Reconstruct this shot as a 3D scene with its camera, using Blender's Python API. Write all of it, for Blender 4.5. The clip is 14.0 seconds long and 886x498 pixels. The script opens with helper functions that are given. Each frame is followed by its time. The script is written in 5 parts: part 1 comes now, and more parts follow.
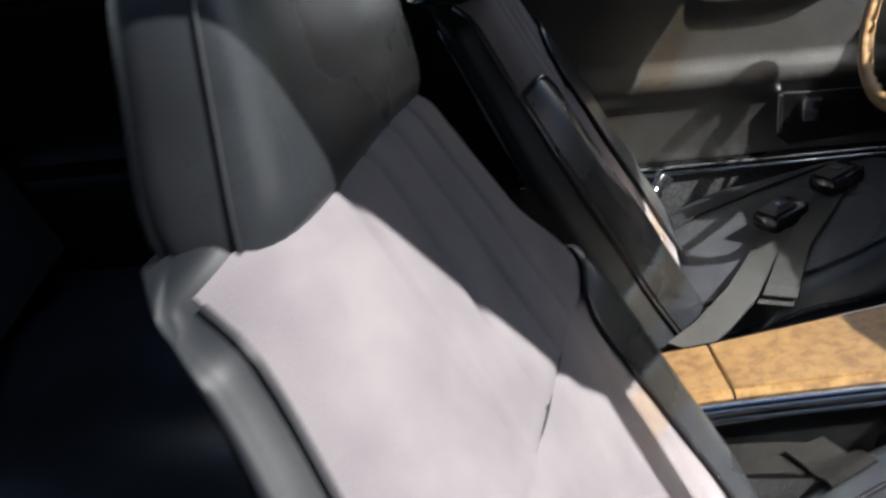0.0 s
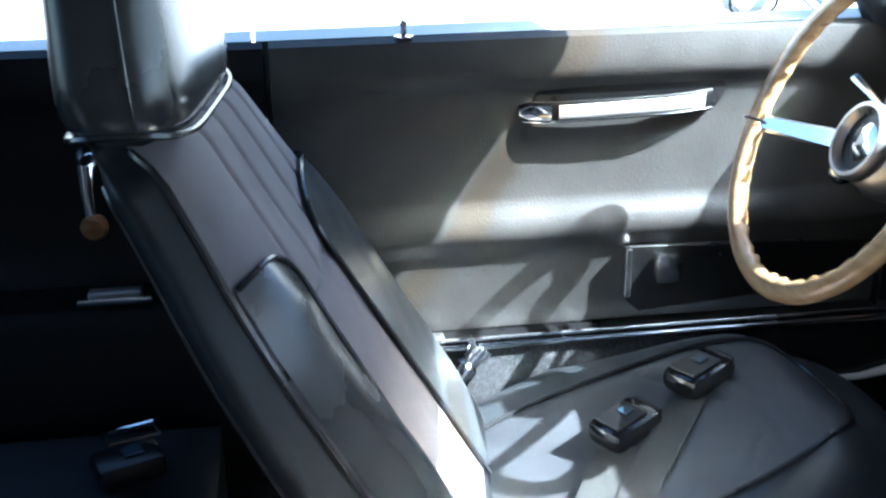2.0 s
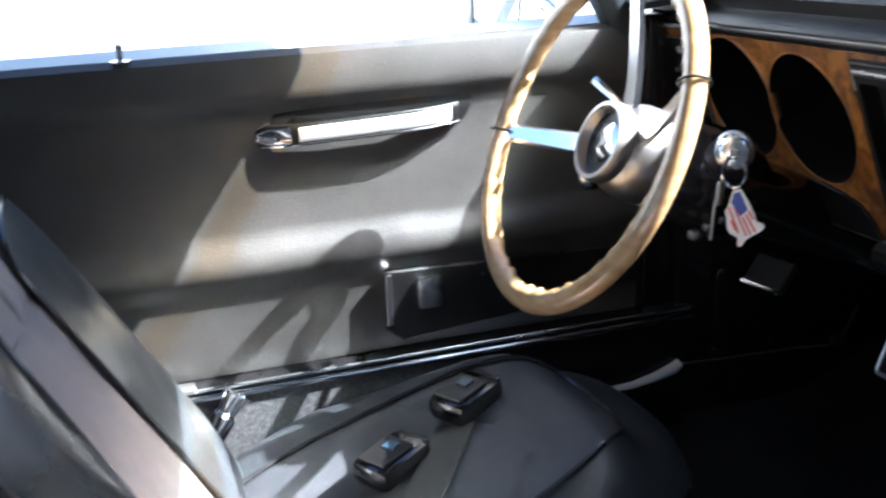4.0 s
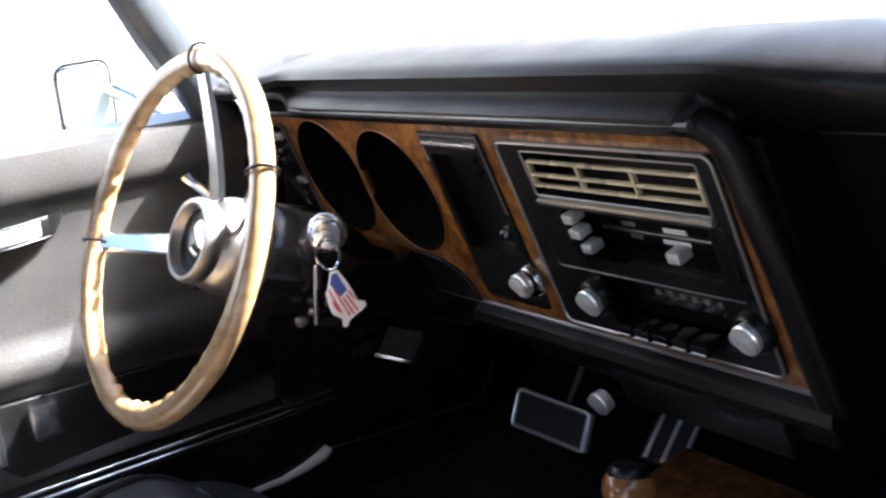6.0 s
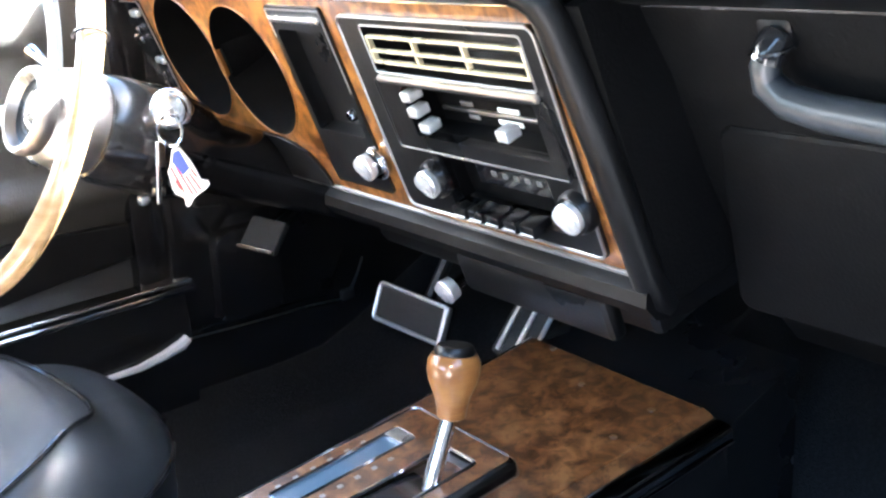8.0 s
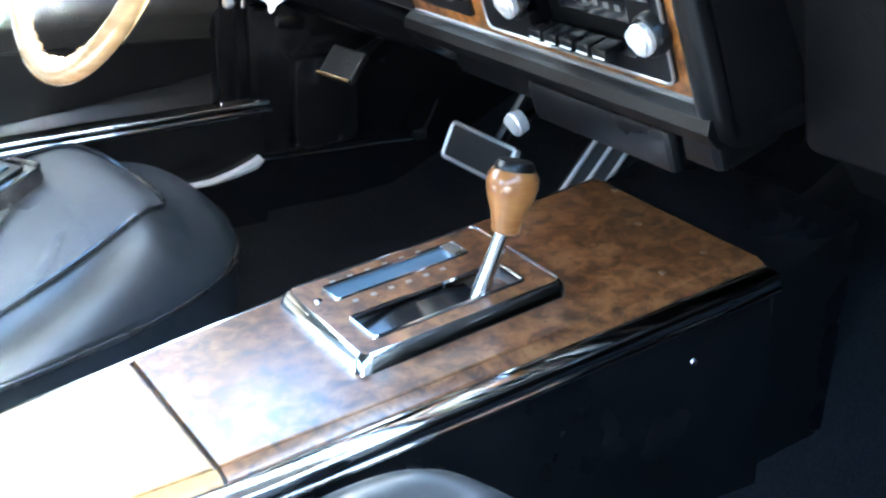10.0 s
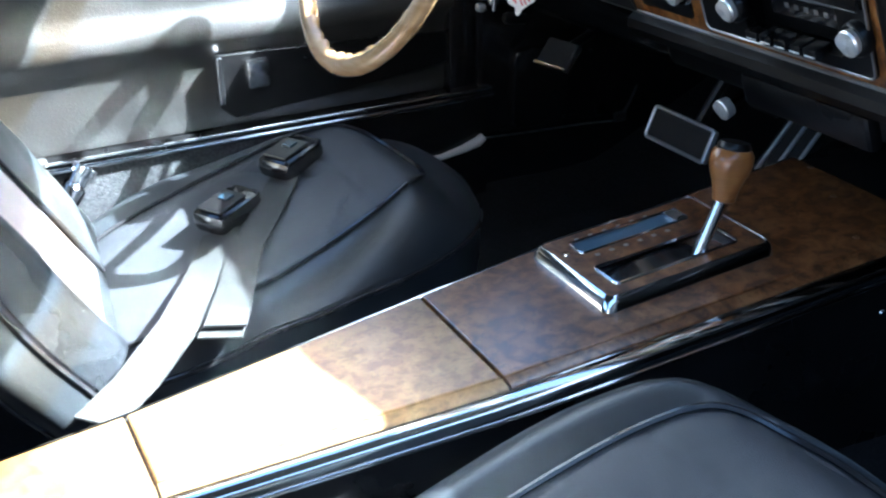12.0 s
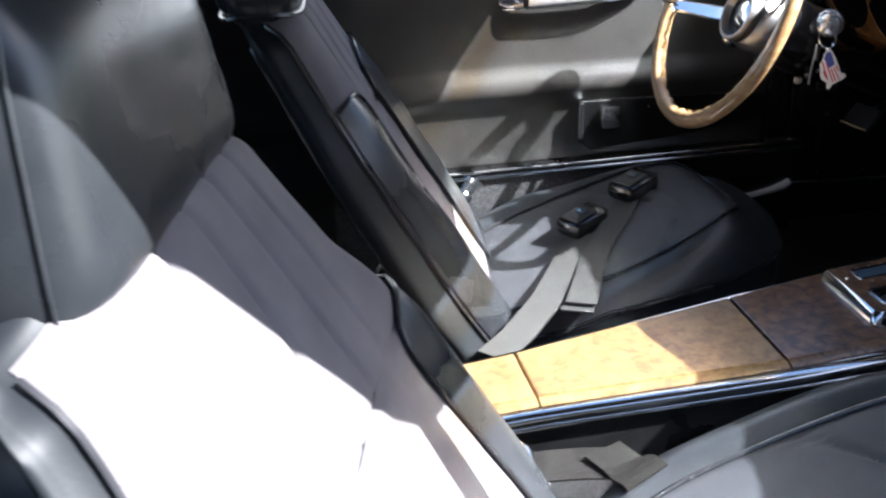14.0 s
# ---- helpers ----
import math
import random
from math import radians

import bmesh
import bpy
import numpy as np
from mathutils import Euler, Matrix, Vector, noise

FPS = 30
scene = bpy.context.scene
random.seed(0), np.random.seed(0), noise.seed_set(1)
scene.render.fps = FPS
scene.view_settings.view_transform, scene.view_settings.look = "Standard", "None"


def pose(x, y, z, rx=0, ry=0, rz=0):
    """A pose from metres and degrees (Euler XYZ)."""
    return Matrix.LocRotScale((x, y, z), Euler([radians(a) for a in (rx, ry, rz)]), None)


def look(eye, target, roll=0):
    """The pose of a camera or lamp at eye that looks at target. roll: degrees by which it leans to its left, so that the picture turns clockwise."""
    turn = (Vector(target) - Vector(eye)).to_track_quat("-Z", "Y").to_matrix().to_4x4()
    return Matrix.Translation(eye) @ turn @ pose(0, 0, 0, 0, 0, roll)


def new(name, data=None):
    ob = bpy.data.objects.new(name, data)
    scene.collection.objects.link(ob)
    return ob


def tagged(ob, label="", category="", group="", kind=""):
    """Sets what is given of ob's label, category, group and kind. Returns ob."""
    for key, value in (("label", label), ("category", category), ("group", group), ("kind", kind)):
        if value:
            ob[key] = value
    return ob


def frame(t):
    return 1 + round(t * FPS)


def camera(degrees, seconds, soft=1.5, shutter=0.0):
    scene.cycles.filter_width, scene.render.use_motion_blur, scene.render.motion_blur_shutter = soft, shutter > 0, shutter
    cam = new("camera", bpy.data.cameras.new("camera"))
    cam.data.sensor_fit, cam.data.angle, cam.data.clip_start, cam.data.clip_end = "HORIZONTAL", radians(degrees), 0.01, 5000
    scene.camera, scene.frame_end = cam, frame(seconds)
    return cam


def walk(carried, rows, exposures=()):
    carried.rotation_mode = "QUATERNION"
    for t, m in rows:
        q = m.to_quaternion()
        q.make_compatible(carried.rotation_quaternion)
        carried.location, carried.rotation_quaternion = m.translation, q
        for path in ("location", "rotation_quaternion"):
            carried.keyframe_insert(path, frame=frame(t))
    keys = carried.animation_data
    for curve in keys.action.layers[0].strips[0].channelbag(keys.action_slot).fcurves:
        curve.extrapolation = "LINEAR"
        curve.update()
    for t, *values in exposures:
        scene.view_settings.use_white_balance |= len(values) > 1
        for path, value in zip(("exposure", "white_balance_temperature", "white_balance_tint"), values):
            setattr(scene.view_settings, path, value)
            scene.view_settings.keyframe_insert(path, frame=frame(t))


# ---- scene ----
cam = camera(43.22, 14.0, soft=2.2, shutter=0.4)
PATH = [
    (0.0, look((-0.6073, -1.1005, 0.8758), (-0.6008, -0.1817, 0.4809), -5.30)),
    (0.5, look((-0.5231, -0.9650, 0.8865), (-0.5038, -0.0472, 0.4899), -3.98)),
    (1.0, look((-0.4913, -0.8612, 0.8697), (-0.3713, 0.0446, 0.4634), -2.61)),
    (1.5, look((-0.4739, -0.7454, 0.8577), (-0.2984, 0.1584, 0.4674), -1.67)),
    (2.0, look((-0.4366, -0.6182, 0.8436), (-0.3078, 0.3075, 0.4878), -0.89)),
    (2.2, look((-0.4338, -0.5781, 0.8300), (-0.2994, 0.3482, 0.4782), -1.11)),
    (4.3, look((-0.3485, -0.5527, 0.7934), (0.0016, 0.3330, 0.4885), -2.84)),
    (4.5, look((-0.3380, -0.5487, 0.7953), (0.0425, 0.3279, 0.5009), -3.67)),
    (5.0, look((-0.3189, -0.5544, 0.7959), (0.1276, 0.2950, 0.5146), -3.99)),
    (5.5, look((-0.2874, -0.5611, 0.7877), (0.2214, 0.2565, 0.5179), -4.63)),
    (6.0, look((-0.2679, -0.5732, 0.7890), (0.2885, 0.2144, 0.5241), -5.36)),
    (6.5, look((-0.2475, -0.5861, 0.7876), (0.3491, 0.1699, 0.5182), -5.89)),
    (7.0, look((-0.2160, -0.5941, 0.7797), (0.4074, 0.1280, 0.4799), -5.05)),
    (7.5, look((-0.2098, -0.6047, 0.7658), (0.3911, 0.1268, 0.4434), -3.85)),
    (8.0, look((-0.2143, -0.6114, 0.7485), (0.3820, 0.1166, 0.4104), -2.35)),
    (8.2, look((-0.2141, -0.6120, 0.7395), (0.3753, 0.1190, 0.3956), -1.49)),
    (10.3, look((-0.2399, -0.6588, 0.6997), (0.2610, 0.0900, 0.2657), 2.77)),
    (10.5, look((-0.2593, -0.6657, 0.7001), (0.2285, 0.0916, 0.2658), 3.32)),
    (11.0, look((-0.2974, -0.6929, 0.7026), (0.1678, 0.0702, 0.2541), 2.72)),
    (11.5, look((-0.3496, -0.7277, 0.7362), (0.0818, 0.0581, 0.2928), 1.40)),
    (12.0, look((-0.4108, -0.7694, 0.7763), (-0.0071, 0.0276, 0.3271), -0.58)),
    (12.5, look((-0.4748, -0.8452, 0.8189), (-0.0788, -0.0421, 0.3735), -0.70)),
    (13.0, look((-0.5119, -0.9085, 0.8543), (-0.1721, -0.0833, 0.4033), 1.38)),
    (13.5, look((-0.5375, -0.9991, 0.8742), (-0.3253, -0.1252, 0.4368), 0.34)),
    (14.0, look((-0.6046, -1.1076, 0.9347), (-0.4366, -0.2185, 0.5089), -1.68)),
]
walk(cam, PATH, exposures=[(0.0, 1.15, 6400, 9), (0.5, 1.25, 5600, -4), (1.0, 2.1, 5000, -12), (1.5, 3.15, 5100, -7), (2.2, 3.45, 5400, 2), (4.3, 3.25, 5900, 8), (5.0, 3.2, 6100, 10), (6.5, 3.8, 6200, 11), (7.5, 5.5, 6200, 10), (8.2, 6.15, 6000, 3), (10.3, 6.15, 5400, -5), (11.0, 5.3, 5200, -9), (12.0, 3.95, 5300, 0), (12.5, 3.5, 5300, 4), (13.0, 3.2, 5300, 3), (13.5, 3.05, 5600, 5), (14.0, 2.55, 6000, 10)])

# ---- light ----
SUN_WAY = Vector((-0.887, 0.377, -1.0)).normalized()   # the way the sunlight travels
world = bpy.data.worlds.new("sky")
scene.world = world
world.use_nodes = True
wn = world.node_tree
sky = wn.nodes.new("ShaderNodeTexSky")
sky.sky_type = "NISHITA"
sky.sun_disc = False
sky.sun_elevation = math.asin(-SUN_WAY.z)
sky.sun_rotation = math.atan2(-SUN_WAY.x, -SUN_WAY.y)
wn.links.new(sky.outputs["Color"], wn.nodes["Background"].inputs["Color"])
wn.nodes["Background"].inputs["Strength"].default_value = 0.056
sun_data = bpy.data.lights.new("sun", "SUN")
sun_data.energy, sun_data.angle, sun_data.color = 5.0, radians(0.5), (1.0, 0.965, 0.93)
sun = new("sun", sun_data)
sun.matrix_world = look(Vector((0, 0, 5)) - SUN_WAY * 6, Vector((0, 0, 5)))


# ---- materials ----
def material(name, colour, rough=0.5, metal=0.0, coat=0.0, colour2=None, scale=40.0, detail=4.0, bump=0.0, bump_scale=None,
             wear=0.0, sheen=0.0, stretch=(1, 1, 1), sharp=(0.35, 0.65), ior=1.45):
    m = bpy.data.materials.new(name)
    m.use_nodes = True
    nt = m.node_tree
    b = nt.nodes["Principled BSDF"]
    b.inputs["Base Color"].default_value = (*colour, 1)
    b.inputs["Roughness"].default_value = rough
    b.inputs["Metallic"].default_value = metal
    b.inputs["Coat Weight"].default_value = coat
    b.inputs["Coat Roughness"].default_value = 0.08
    b.inputs["Sheen Weight"].default_value = sheen
    b.inputs["IOR"].default_value = ior
    co = nt.nodes.new("ShaderNodeTexCoord")
    mp = nt.nodes.new("ShaderNodeMapping")
    mp.inputs["Scale"].default_value = stretch
    nt.links.new(co.outputs["Object"], mp.inputs["Vector"])
    if colour2 is not None:
        n = nt.nodes.new("ShaderNodeTexNoise")
        n.inputs["Scale"].default_value, n.inputs["Detail"].default_value = scale, detail
        r = nt.nodes.new("ShaderNodeValToRGB")
        r.color_ramp.elements[0].position, r.color_ramp.elements[1].position = sharp
        r.color_ramp.elements[0].color, r.color_ramp.elements[1].color = (*colour, 1), (*colour2, 1)
        nt.links.new(mp.outputs["Vector"], n.inputs["Vector"])
        nt.links.new(n.outputs["Fac"], r.inputs["Fac"])
        nt.links.new(r.outputs["Color"], b.inputs["Base Color"])
    if wear:
        n2 = nt.nodes.new("ShaderNodeTexNoise")
        n2.inputs["Scale"].default_value, n2.inputs["Detail"].default_value = 9.0, 5.0
        mr = nt.nodes.new("ShaderNodeMapRange")
        mr.inputs["From Min"].default_value, mr.inputs["From Max"].default_value = 0.3, 0.7
        mr.inputs["To Min"].default_value, mr.inputs["To Max"].default_value = max(rough - wear, 0.02), min(rough + wear, 1)
        nt.links.new(mp.outputs["Vector"], n2.inputs["Vector"])
        nt.links.new(n2.outputs["Fac"], mr.inputs["Value"])
        nt.links.new(mr.outputs["Result"], b.inputs["Roughness"])
    if bump:
        v = nt.nodes.new("ShaderNodeTexNoise")
        v.inputs["Scale"].default_value, v.inputs["Detail"].default_value = bump_scale or scale, 3.0
        bp = nt.nodes.new("ShaderNodeBump")
        bp.inputs["Strength"].default_value, bp.inputs["Distance"].default_value = bump, 0.002
        nt.links.new(mp.outputs["Vector"], v.inputs["Vector"])
        nt.links.new(v.outputs["Fac"], bp.inputs["Height"])
        nt.links.new(bp.outputs["Normal"], b.inputs["Normal"])
    return m


def burl(name, dark, mid, light, size=34.0, gloss=0.2, coat_ior=1.5, blend=0.85, swirl=2.2):
    """Burl walnut veneer: a swirled warm ground with dark knots under a glossy coat."""
    m = bpy.data.materials.new(name)
    m.use_nodes = True
    nt = m.node_tree
    b = nt.nodes["Principled BSDF"]
    co = nt.nodes.new("ShaderNodeTexCoord")
    n1 = nt.nodes.new("ShaderNodeTexNoise")
    n1.inputs["Scale"].default_value, n1.inputs["Detail"].default_value = size, 6.0
    n1.inputs["Distortion"].default_value = swirl
    r1 = nt.nodes.new("ShaderNodeValToRGB")
    r1.color_ramp.elements[0].position, r1.color_ramp.elements[1].position = 0.36, 0.66
    r1.color_ramp.elements[0].color, r1.color_ramp.elements[1].color = (*dark, 1), (*light, 1)
    e = r1.color_ramp.elements.new(0.5)
    e.color = (*mid, 1)
    n2 = nt.nodes.new("ShaderNodeTexNoise")
    n2.inputs["Scale"].default_value, n2.inputs["Detail"].default_value = size * 2.2, 2.0
    n2.inputs["Distortion"].default_value = 0.6
    r2 = nt.nodes.new("ShaderNodeValToRGB")
    r2.color_ramp.elements[0].position, r2.color_ramp.elements[1].position = 0.30, 0.46
    r2.color_ramp.elements[0].color, r2.color_ramp.elements[1].color = (0.25, 0.2, 0.17, 1), (1, 1, 1, 1)
    mx = nt.nodes.new("ShaderNodeMixRGB")
    mx.blend_type = "MULTIPLY"
    mx.inputs["Fac"].default_value = blend
    for n in (n1, n2):
        nt.links.new(co.outputs["Object"], n.inputs["Vector"])
    nt.links.new(n1.outputs["Fac"], r1.inputs["Fac"])
    nt.links.new(n2.outputs["Fac"], r2.inputs["Fac"])
    nt.links.new(r1.outputs["Color"], mx.inputs["Color1"])
    nt.links.new(r2.outputs["Color"], mx.inputs["Color2"])
    nt.links.new(mx.outputs["Color"], b.inputs["Base Color"])
    b.inputs["Roughness"].default_value = 0.32
    b.inputs["Coat Weight"].default_value = 1.0
    b.inputs["Coat Roughness"].default_value = gloss
    b.inputs["Coat IOR"].default_value = coat_ior
    return m


VINYL = material("black_vinyl", (0.0230, 0.0265, 0.0305), 0.34, colour2=(0.0320, 0.0365, 0.0415), scale=14, bump=0.03, bump_scale=260, wear=0.05, ior=1.58)
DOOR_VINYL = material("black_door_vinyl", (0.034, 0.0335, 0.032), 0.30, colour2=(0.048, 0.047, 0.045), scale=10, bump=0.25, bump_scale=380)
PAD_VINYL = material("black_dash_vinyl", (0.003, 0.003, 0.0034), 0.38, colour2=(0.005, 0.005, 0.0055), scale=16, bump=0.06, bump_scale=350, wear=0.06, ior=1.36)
# Dash vinyl taken nearly to black: shade below the brow is in the colour
SHADED_VINYL = material("matt_black_shaded_dash", (0.0016, 0.0016, 0.0018), 0.6, colour2=(0.0026, 0.0026, 0.0028), scale=16, bump=0.3, bump_scale=350, wear=0.06, ior=1.25)
HEAD_VINYL = material("glossy_black_vinyl", (0.0180, 0.0200, 0.0230), 0.28, colour2=(0.0250, 0.0275, 0.0310), scale=14, bump=0.05, bump_scale=200, wear=0.10, ior=1.62)
SHELL_VINYL = material("satin_black_vinyl", (0.0110, 0.0130, 0.0155), 0.52, colour2=(0.0160, 0.0186, 0.0220), scale=14, bump=0.04, bump_scale=240, wear=0.05, ior=1.36)
# Same cloth twice: backrest tone carries sunlit brightness, cushion tone carries shade
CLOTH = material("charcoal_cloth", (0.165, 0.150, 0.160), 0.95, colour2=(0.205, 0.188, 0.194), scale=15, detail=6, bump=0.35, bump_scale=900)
SHADED_CLOTH = material("shaded_charcoal_cloth", (0.038, 0.041, 0.048), 0.52, colour2=(0.052, 0.055, 0.062), scale=18, bump=0.3, bump_scale=900, ior=1.6)
PIPING = material("black_piping", (0.022, 0.022, 0.024), 0.26, wear=0.04, coat=0.3)
# One carpet in two tones: the floor's holds footwell shade, the sill's is sunlit
SHADED_CARPET = material("shaded_black_carpet", (0.005, 0.0053, 0.006), 1.0, colour2=(0.016, 0.0165, 0.018), scale=240, detail=3, bump=1.0, bump_scale=500, sharp=(0.40, 0.78))
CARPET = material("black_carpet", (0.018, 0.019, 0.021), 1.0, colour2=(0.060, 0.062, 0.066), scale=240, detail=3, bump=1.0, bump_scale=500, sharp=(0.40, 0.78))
PLASTIC = material("black_plastic", (0.004, 0.004, 0.0045), 0.32, colour2=(0.007, 0.007, 0.0075), scale=30, wear=0.10, bump=0.1, bump_scale=300)
GLOSS_BLACK = material("gloss_black_paint", (0.008, 0.008, 0.009), 0.16, colour2=(0.013, 0.013, 0.014), scale=12, wear=0.06, coat=0.3)
CHROME = material("chrome", (0.80, 0.81, 0.83), 0.10, 1.0, wear=0.05)
ALU = material("brushed_aluminium", (0.72, 0.72, 0.72), 0.30, 1.0, colour2=(0.60, 0.60, 0.60), scale=120, wear=0.08, stretch=(1, 1, 8))
STEEL = material("satin_steel", (0.50, 0.49, 0.48), 0.34, 1.0, wear=0.10)
SPUN = material("spun_aluminium", (0.92, 0.92, 0.92), 0.32, 0.65, colour2=(0.82, 0.82, 0.82), scale=90, wear=0.06)
SATIN = material("satin_chrome", (0.84, 0.85, 0.87), 0.22, 1.0, wear=0.06)
KNOB_FACE = material("spun_knob_face", (0.95, 0.95, 0.95), 0.24, 0.62)
BRONZE = material("dulled_bronze", (0.20, 0.13, 0.08), 0.40, 0.8, wear=0.08)
GOLD = material("champagne_plastic", (0.86, 0.74, 0.50), 0.28, 0.4, wear=0.06)
WOOD = burl("burl_walnut", (0.080, 0.026, 0.006), (0.205, 0.076, 0.015), (0.330, 0.142, 0.032), 40.0, coat_ior=1.4, blend=0.6, swirl=1.2)
CONSOLE_WOOD = burl("worn_burl_walnut", (0.135, 0.070, 0.026), (0.220, 0.126, 0.045), (0.285, 0.178, 0.068), 70.0, 0.29, 1.58, 0.4, 0.4)
# Console front: its look in shade, redder and darker, is put into the colour
CONSOLE_SHADED_WOOD = burl("shaded_red_burl_walnut", (0.060, 0.021, 0.007), (0.160, 0.062, 0.019), (0.245, 0.112, 0.040), 60.0, 0.27, 1.8, 0.6, 0.5)
RIM_WOOD = material("tan_wood_rim", (0.54, 0.36, 0.18), 0.26, colour2=(0.40, 0.24, 0.105), scale=20, detail=5, coat=1.0, stretch=(1, 1, 5))
KNOB_WOOD = material("turned_wood", (0.34, 0.15, 0.045), 0.30, colour2=(0.22, 0.085, 0.025), scale=25, coat=0.6, stretch=(1, 1, 4))
RUBBER = material("black_rubber", (0.02, 0.02, 0.02), 0.75, bump=0.3, bump_scale=200)
BROWN_BELT = material("brown_webbing", (0.0042, 0.0038, 0.0032), 0.8, colour2=(0.0095, 0.0088, 0.0075), scale=60, bump=0.5, bump_scale=700, stretch=(1, 4, 1), ior=1.3)
BELT = material("black_webbing", (0.030, 0.031, 0.030), 0.6, colour2=(0.045, 0.046, 0.044), scale=250, bump=0.5, bump_scale=700, stretch=(1, 6, 1))
HEADLINER = material("black_headliner", (0.022, 0.022, 0.023), 0.9, colour2=(0.030, 0.030, 0.031), scale=60, bump=0.2)
BODY = material("pale_body_paint", (0.62, 0.68, 0.66), 0.25, coat=0.8, colour2=(0.58, 0.64, 0.62), scale=3)
CONCRETE = material("dark_asphalt", (0.040, 0.040, 0.043), 0.9, colour2=(0.060, 0.060, 0.063), scale=3.0, detail=8, bump=0.4, bump_scale=60)
WHITE_WALL = material("white_painted_wall", (0.80, 0.80, 0.79), 0.7, colour2=(0.74, 0.74, 0.73), scale=2.0, detail=6, bump=0.2, bump_scale=50)
DARK_WALL = material("dark_blocker_wall", (0.06, 0.055, 0.05), 0.9, colour2=(0.09, 0.08, 0.07), scale=4.0, detail=6, bump=0.3, bump_scale=40)
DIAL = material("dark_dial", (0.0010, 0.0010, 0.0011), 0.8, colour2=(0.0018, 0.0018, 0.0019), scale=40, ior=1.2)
MARK = material("white_marking", (0.75, 0.75, 0.72), 0.6)
RED = material("red_enamel", (0.55, 0.03, 0.04), 0.35, coat=0.4)
BLUE = material("blue_enamel", (0.03, 0.06, 0.30), 0.35, coat=0.4)
WHITE = material("white_enamel", (0.80, 0.78, 0.76), 0.35, coat=0.4)
BLUE_BADGE = material("blue_buckle_badge", (0.018, 0.040, 0.062), 0.35, coat=0.3)
TRIM_GREY = material("grey_trim_line", (0.34, 0.34, 0.34), 0.35, 0.8)
BLUE_LENS = material("blue_indicator_lens", (0.10, 0.16, 0.22), 0.15, coat=0.6)

GLASS = bpy.data.materials.new("clear_glass")
GLASS.use_nodes = True
gb = GLASS.node_tree.nodes["Principled BSDF"]
gb.inputs["Transmission Weight"].default_value, gb.inputs["Roughness"].default_value, gb.inputs["IOR"].default_value = 1.0, 0.0, 1.1


SHADE_BAND = bpy.data.materials.new("amber_shade_film")
SHADE_BAND.use_nodes = True
_n = SHADE_BAND.node_tree
_t = _n.nodes.new("ShaderNodeBsdfTransparent")
_t.inputs["Color"].default_value = (0.95, 0.78, 0.55, 1)
_n.links.new(_t.outputs["BSDF"], _n.nodes["Material Output"].inputs["Surface"])


# ---- building helpers ----
def thing(name, at, label, category, group="", kind=""):
    ob = new(name)
    ob.location = at
    return tagged(ob, label, category, group, kind)


def top_of(ob):
    while ob.parent:
        ob = ob.parent
    return ob


def mesh_of(name, bm, mat, smooth=True, recalc=True):
    if recalc:
        bmesh.ops.recalc_face_normals(bm, faces=bm.faces)
    if smooth:
        # smooth faces; sharp where they meet at an angle, and where a narrow bevel meets a wide flat face
        for f in bm.faces:
            f.smooth = True
        for e in bm.edges:
            if len(e.link_faces) == 2:
                a, b = [f.calc_area() for f in e.link_faces]
                turn = e.calc_face_angle(0.0)
                e.smooth = turn < radians(40) and (turn < radians(8) or max(a, b) < 12 * min(a, b))
    me = bpy.data.meshes.new(name)
    bm.to_mesh(me)
    bm.free()
    me.materials.append(mat)
    return me


def part(name, bm, mat, parent, label="", smooth=True):
    """One mesh under a thing or a part; the bmesh is given in the world's metres."""
    bm.transform(Matrix.Translation(-top_of(parent).location))
    ob = new(name, mesh_of(name, bm, mat, smooth))
    ob.parent = parent
    if label:
        ob["label"] = label
    return ob


def solo(name, bm, mat, label, category="", group="", kind="", smooth=True):
    ob = new(name, mesh_of(name, bm, mat, smooth))
    return tagged(ob, label, category, group, kind)


def rbox(centre, size, r=0.004, m=None, seg=2):
    """A box with rounded edges; m turns it about its centre."""
    bm = bmesh.new()
    bmesh.ops.create_cube(bm, size=1.0)
    bmesh.ops.scale(bm, vec=size, verts=bm.verts)
    r = min(r, min(size) * 0.45)
    if r > 0:
        bmesh.ops.bevel(bm, geom=bm.edges[:], offset=r, segments=seg, profile=0.5, affect="EDGES")
    bm.transform(Matrix.Translation(centre) @ (m.to_4x4() if m else Matrix()))
    return bm


def join(*bms):
    out = bmesh.new()
    for b in bms:
        me = bpy.data.meshes.new("tmp")
        b.to_mesh(me)
        b.free()
        out.from_mesh(me)
        bpy.data.meshes.remove(me)
    return out


def loft(rings, closed=True, caps=True):
    bm = bmesh.new()
    vs = [[bm.verts.new(p) for p in ring] for ring in rings]
    n = len(vs[0])
    for a, b in zip(vs, vs[1:]):
        for i in range(n if closed else n - 1):
            j = (i + 1) % n
            bm.faces.new((a[i], a[j], b[j], b[i]))
    if closed and caps:
        bm.faces.new(vs[0])
        bm.faces.new(vs[-1])
    return bm


def grid(fn, nu, nv):
    """A sheet from fn(u, v) with u and v from 0 to 1."""
    return loft([[fn(i / nu, j / nv) for i in range(nu + 1)] for j in range(nv + 1)], closed=False)


def slab(fn, normal, thick, nu, nv):
    """A closed sheet of some thickness from fn(u, v)."""
    bm = grid(fn, nu, nv)
    geom = bmesh.ops.extrude_face_region(bm, geom=bm.faces[:])
    bmesh.ops.translate(bm, vec=Vector(normal) * -thick, verts=[g for g in geom["geom"] if isinstance(g, bmesh.types.BMVert)])
    return bm


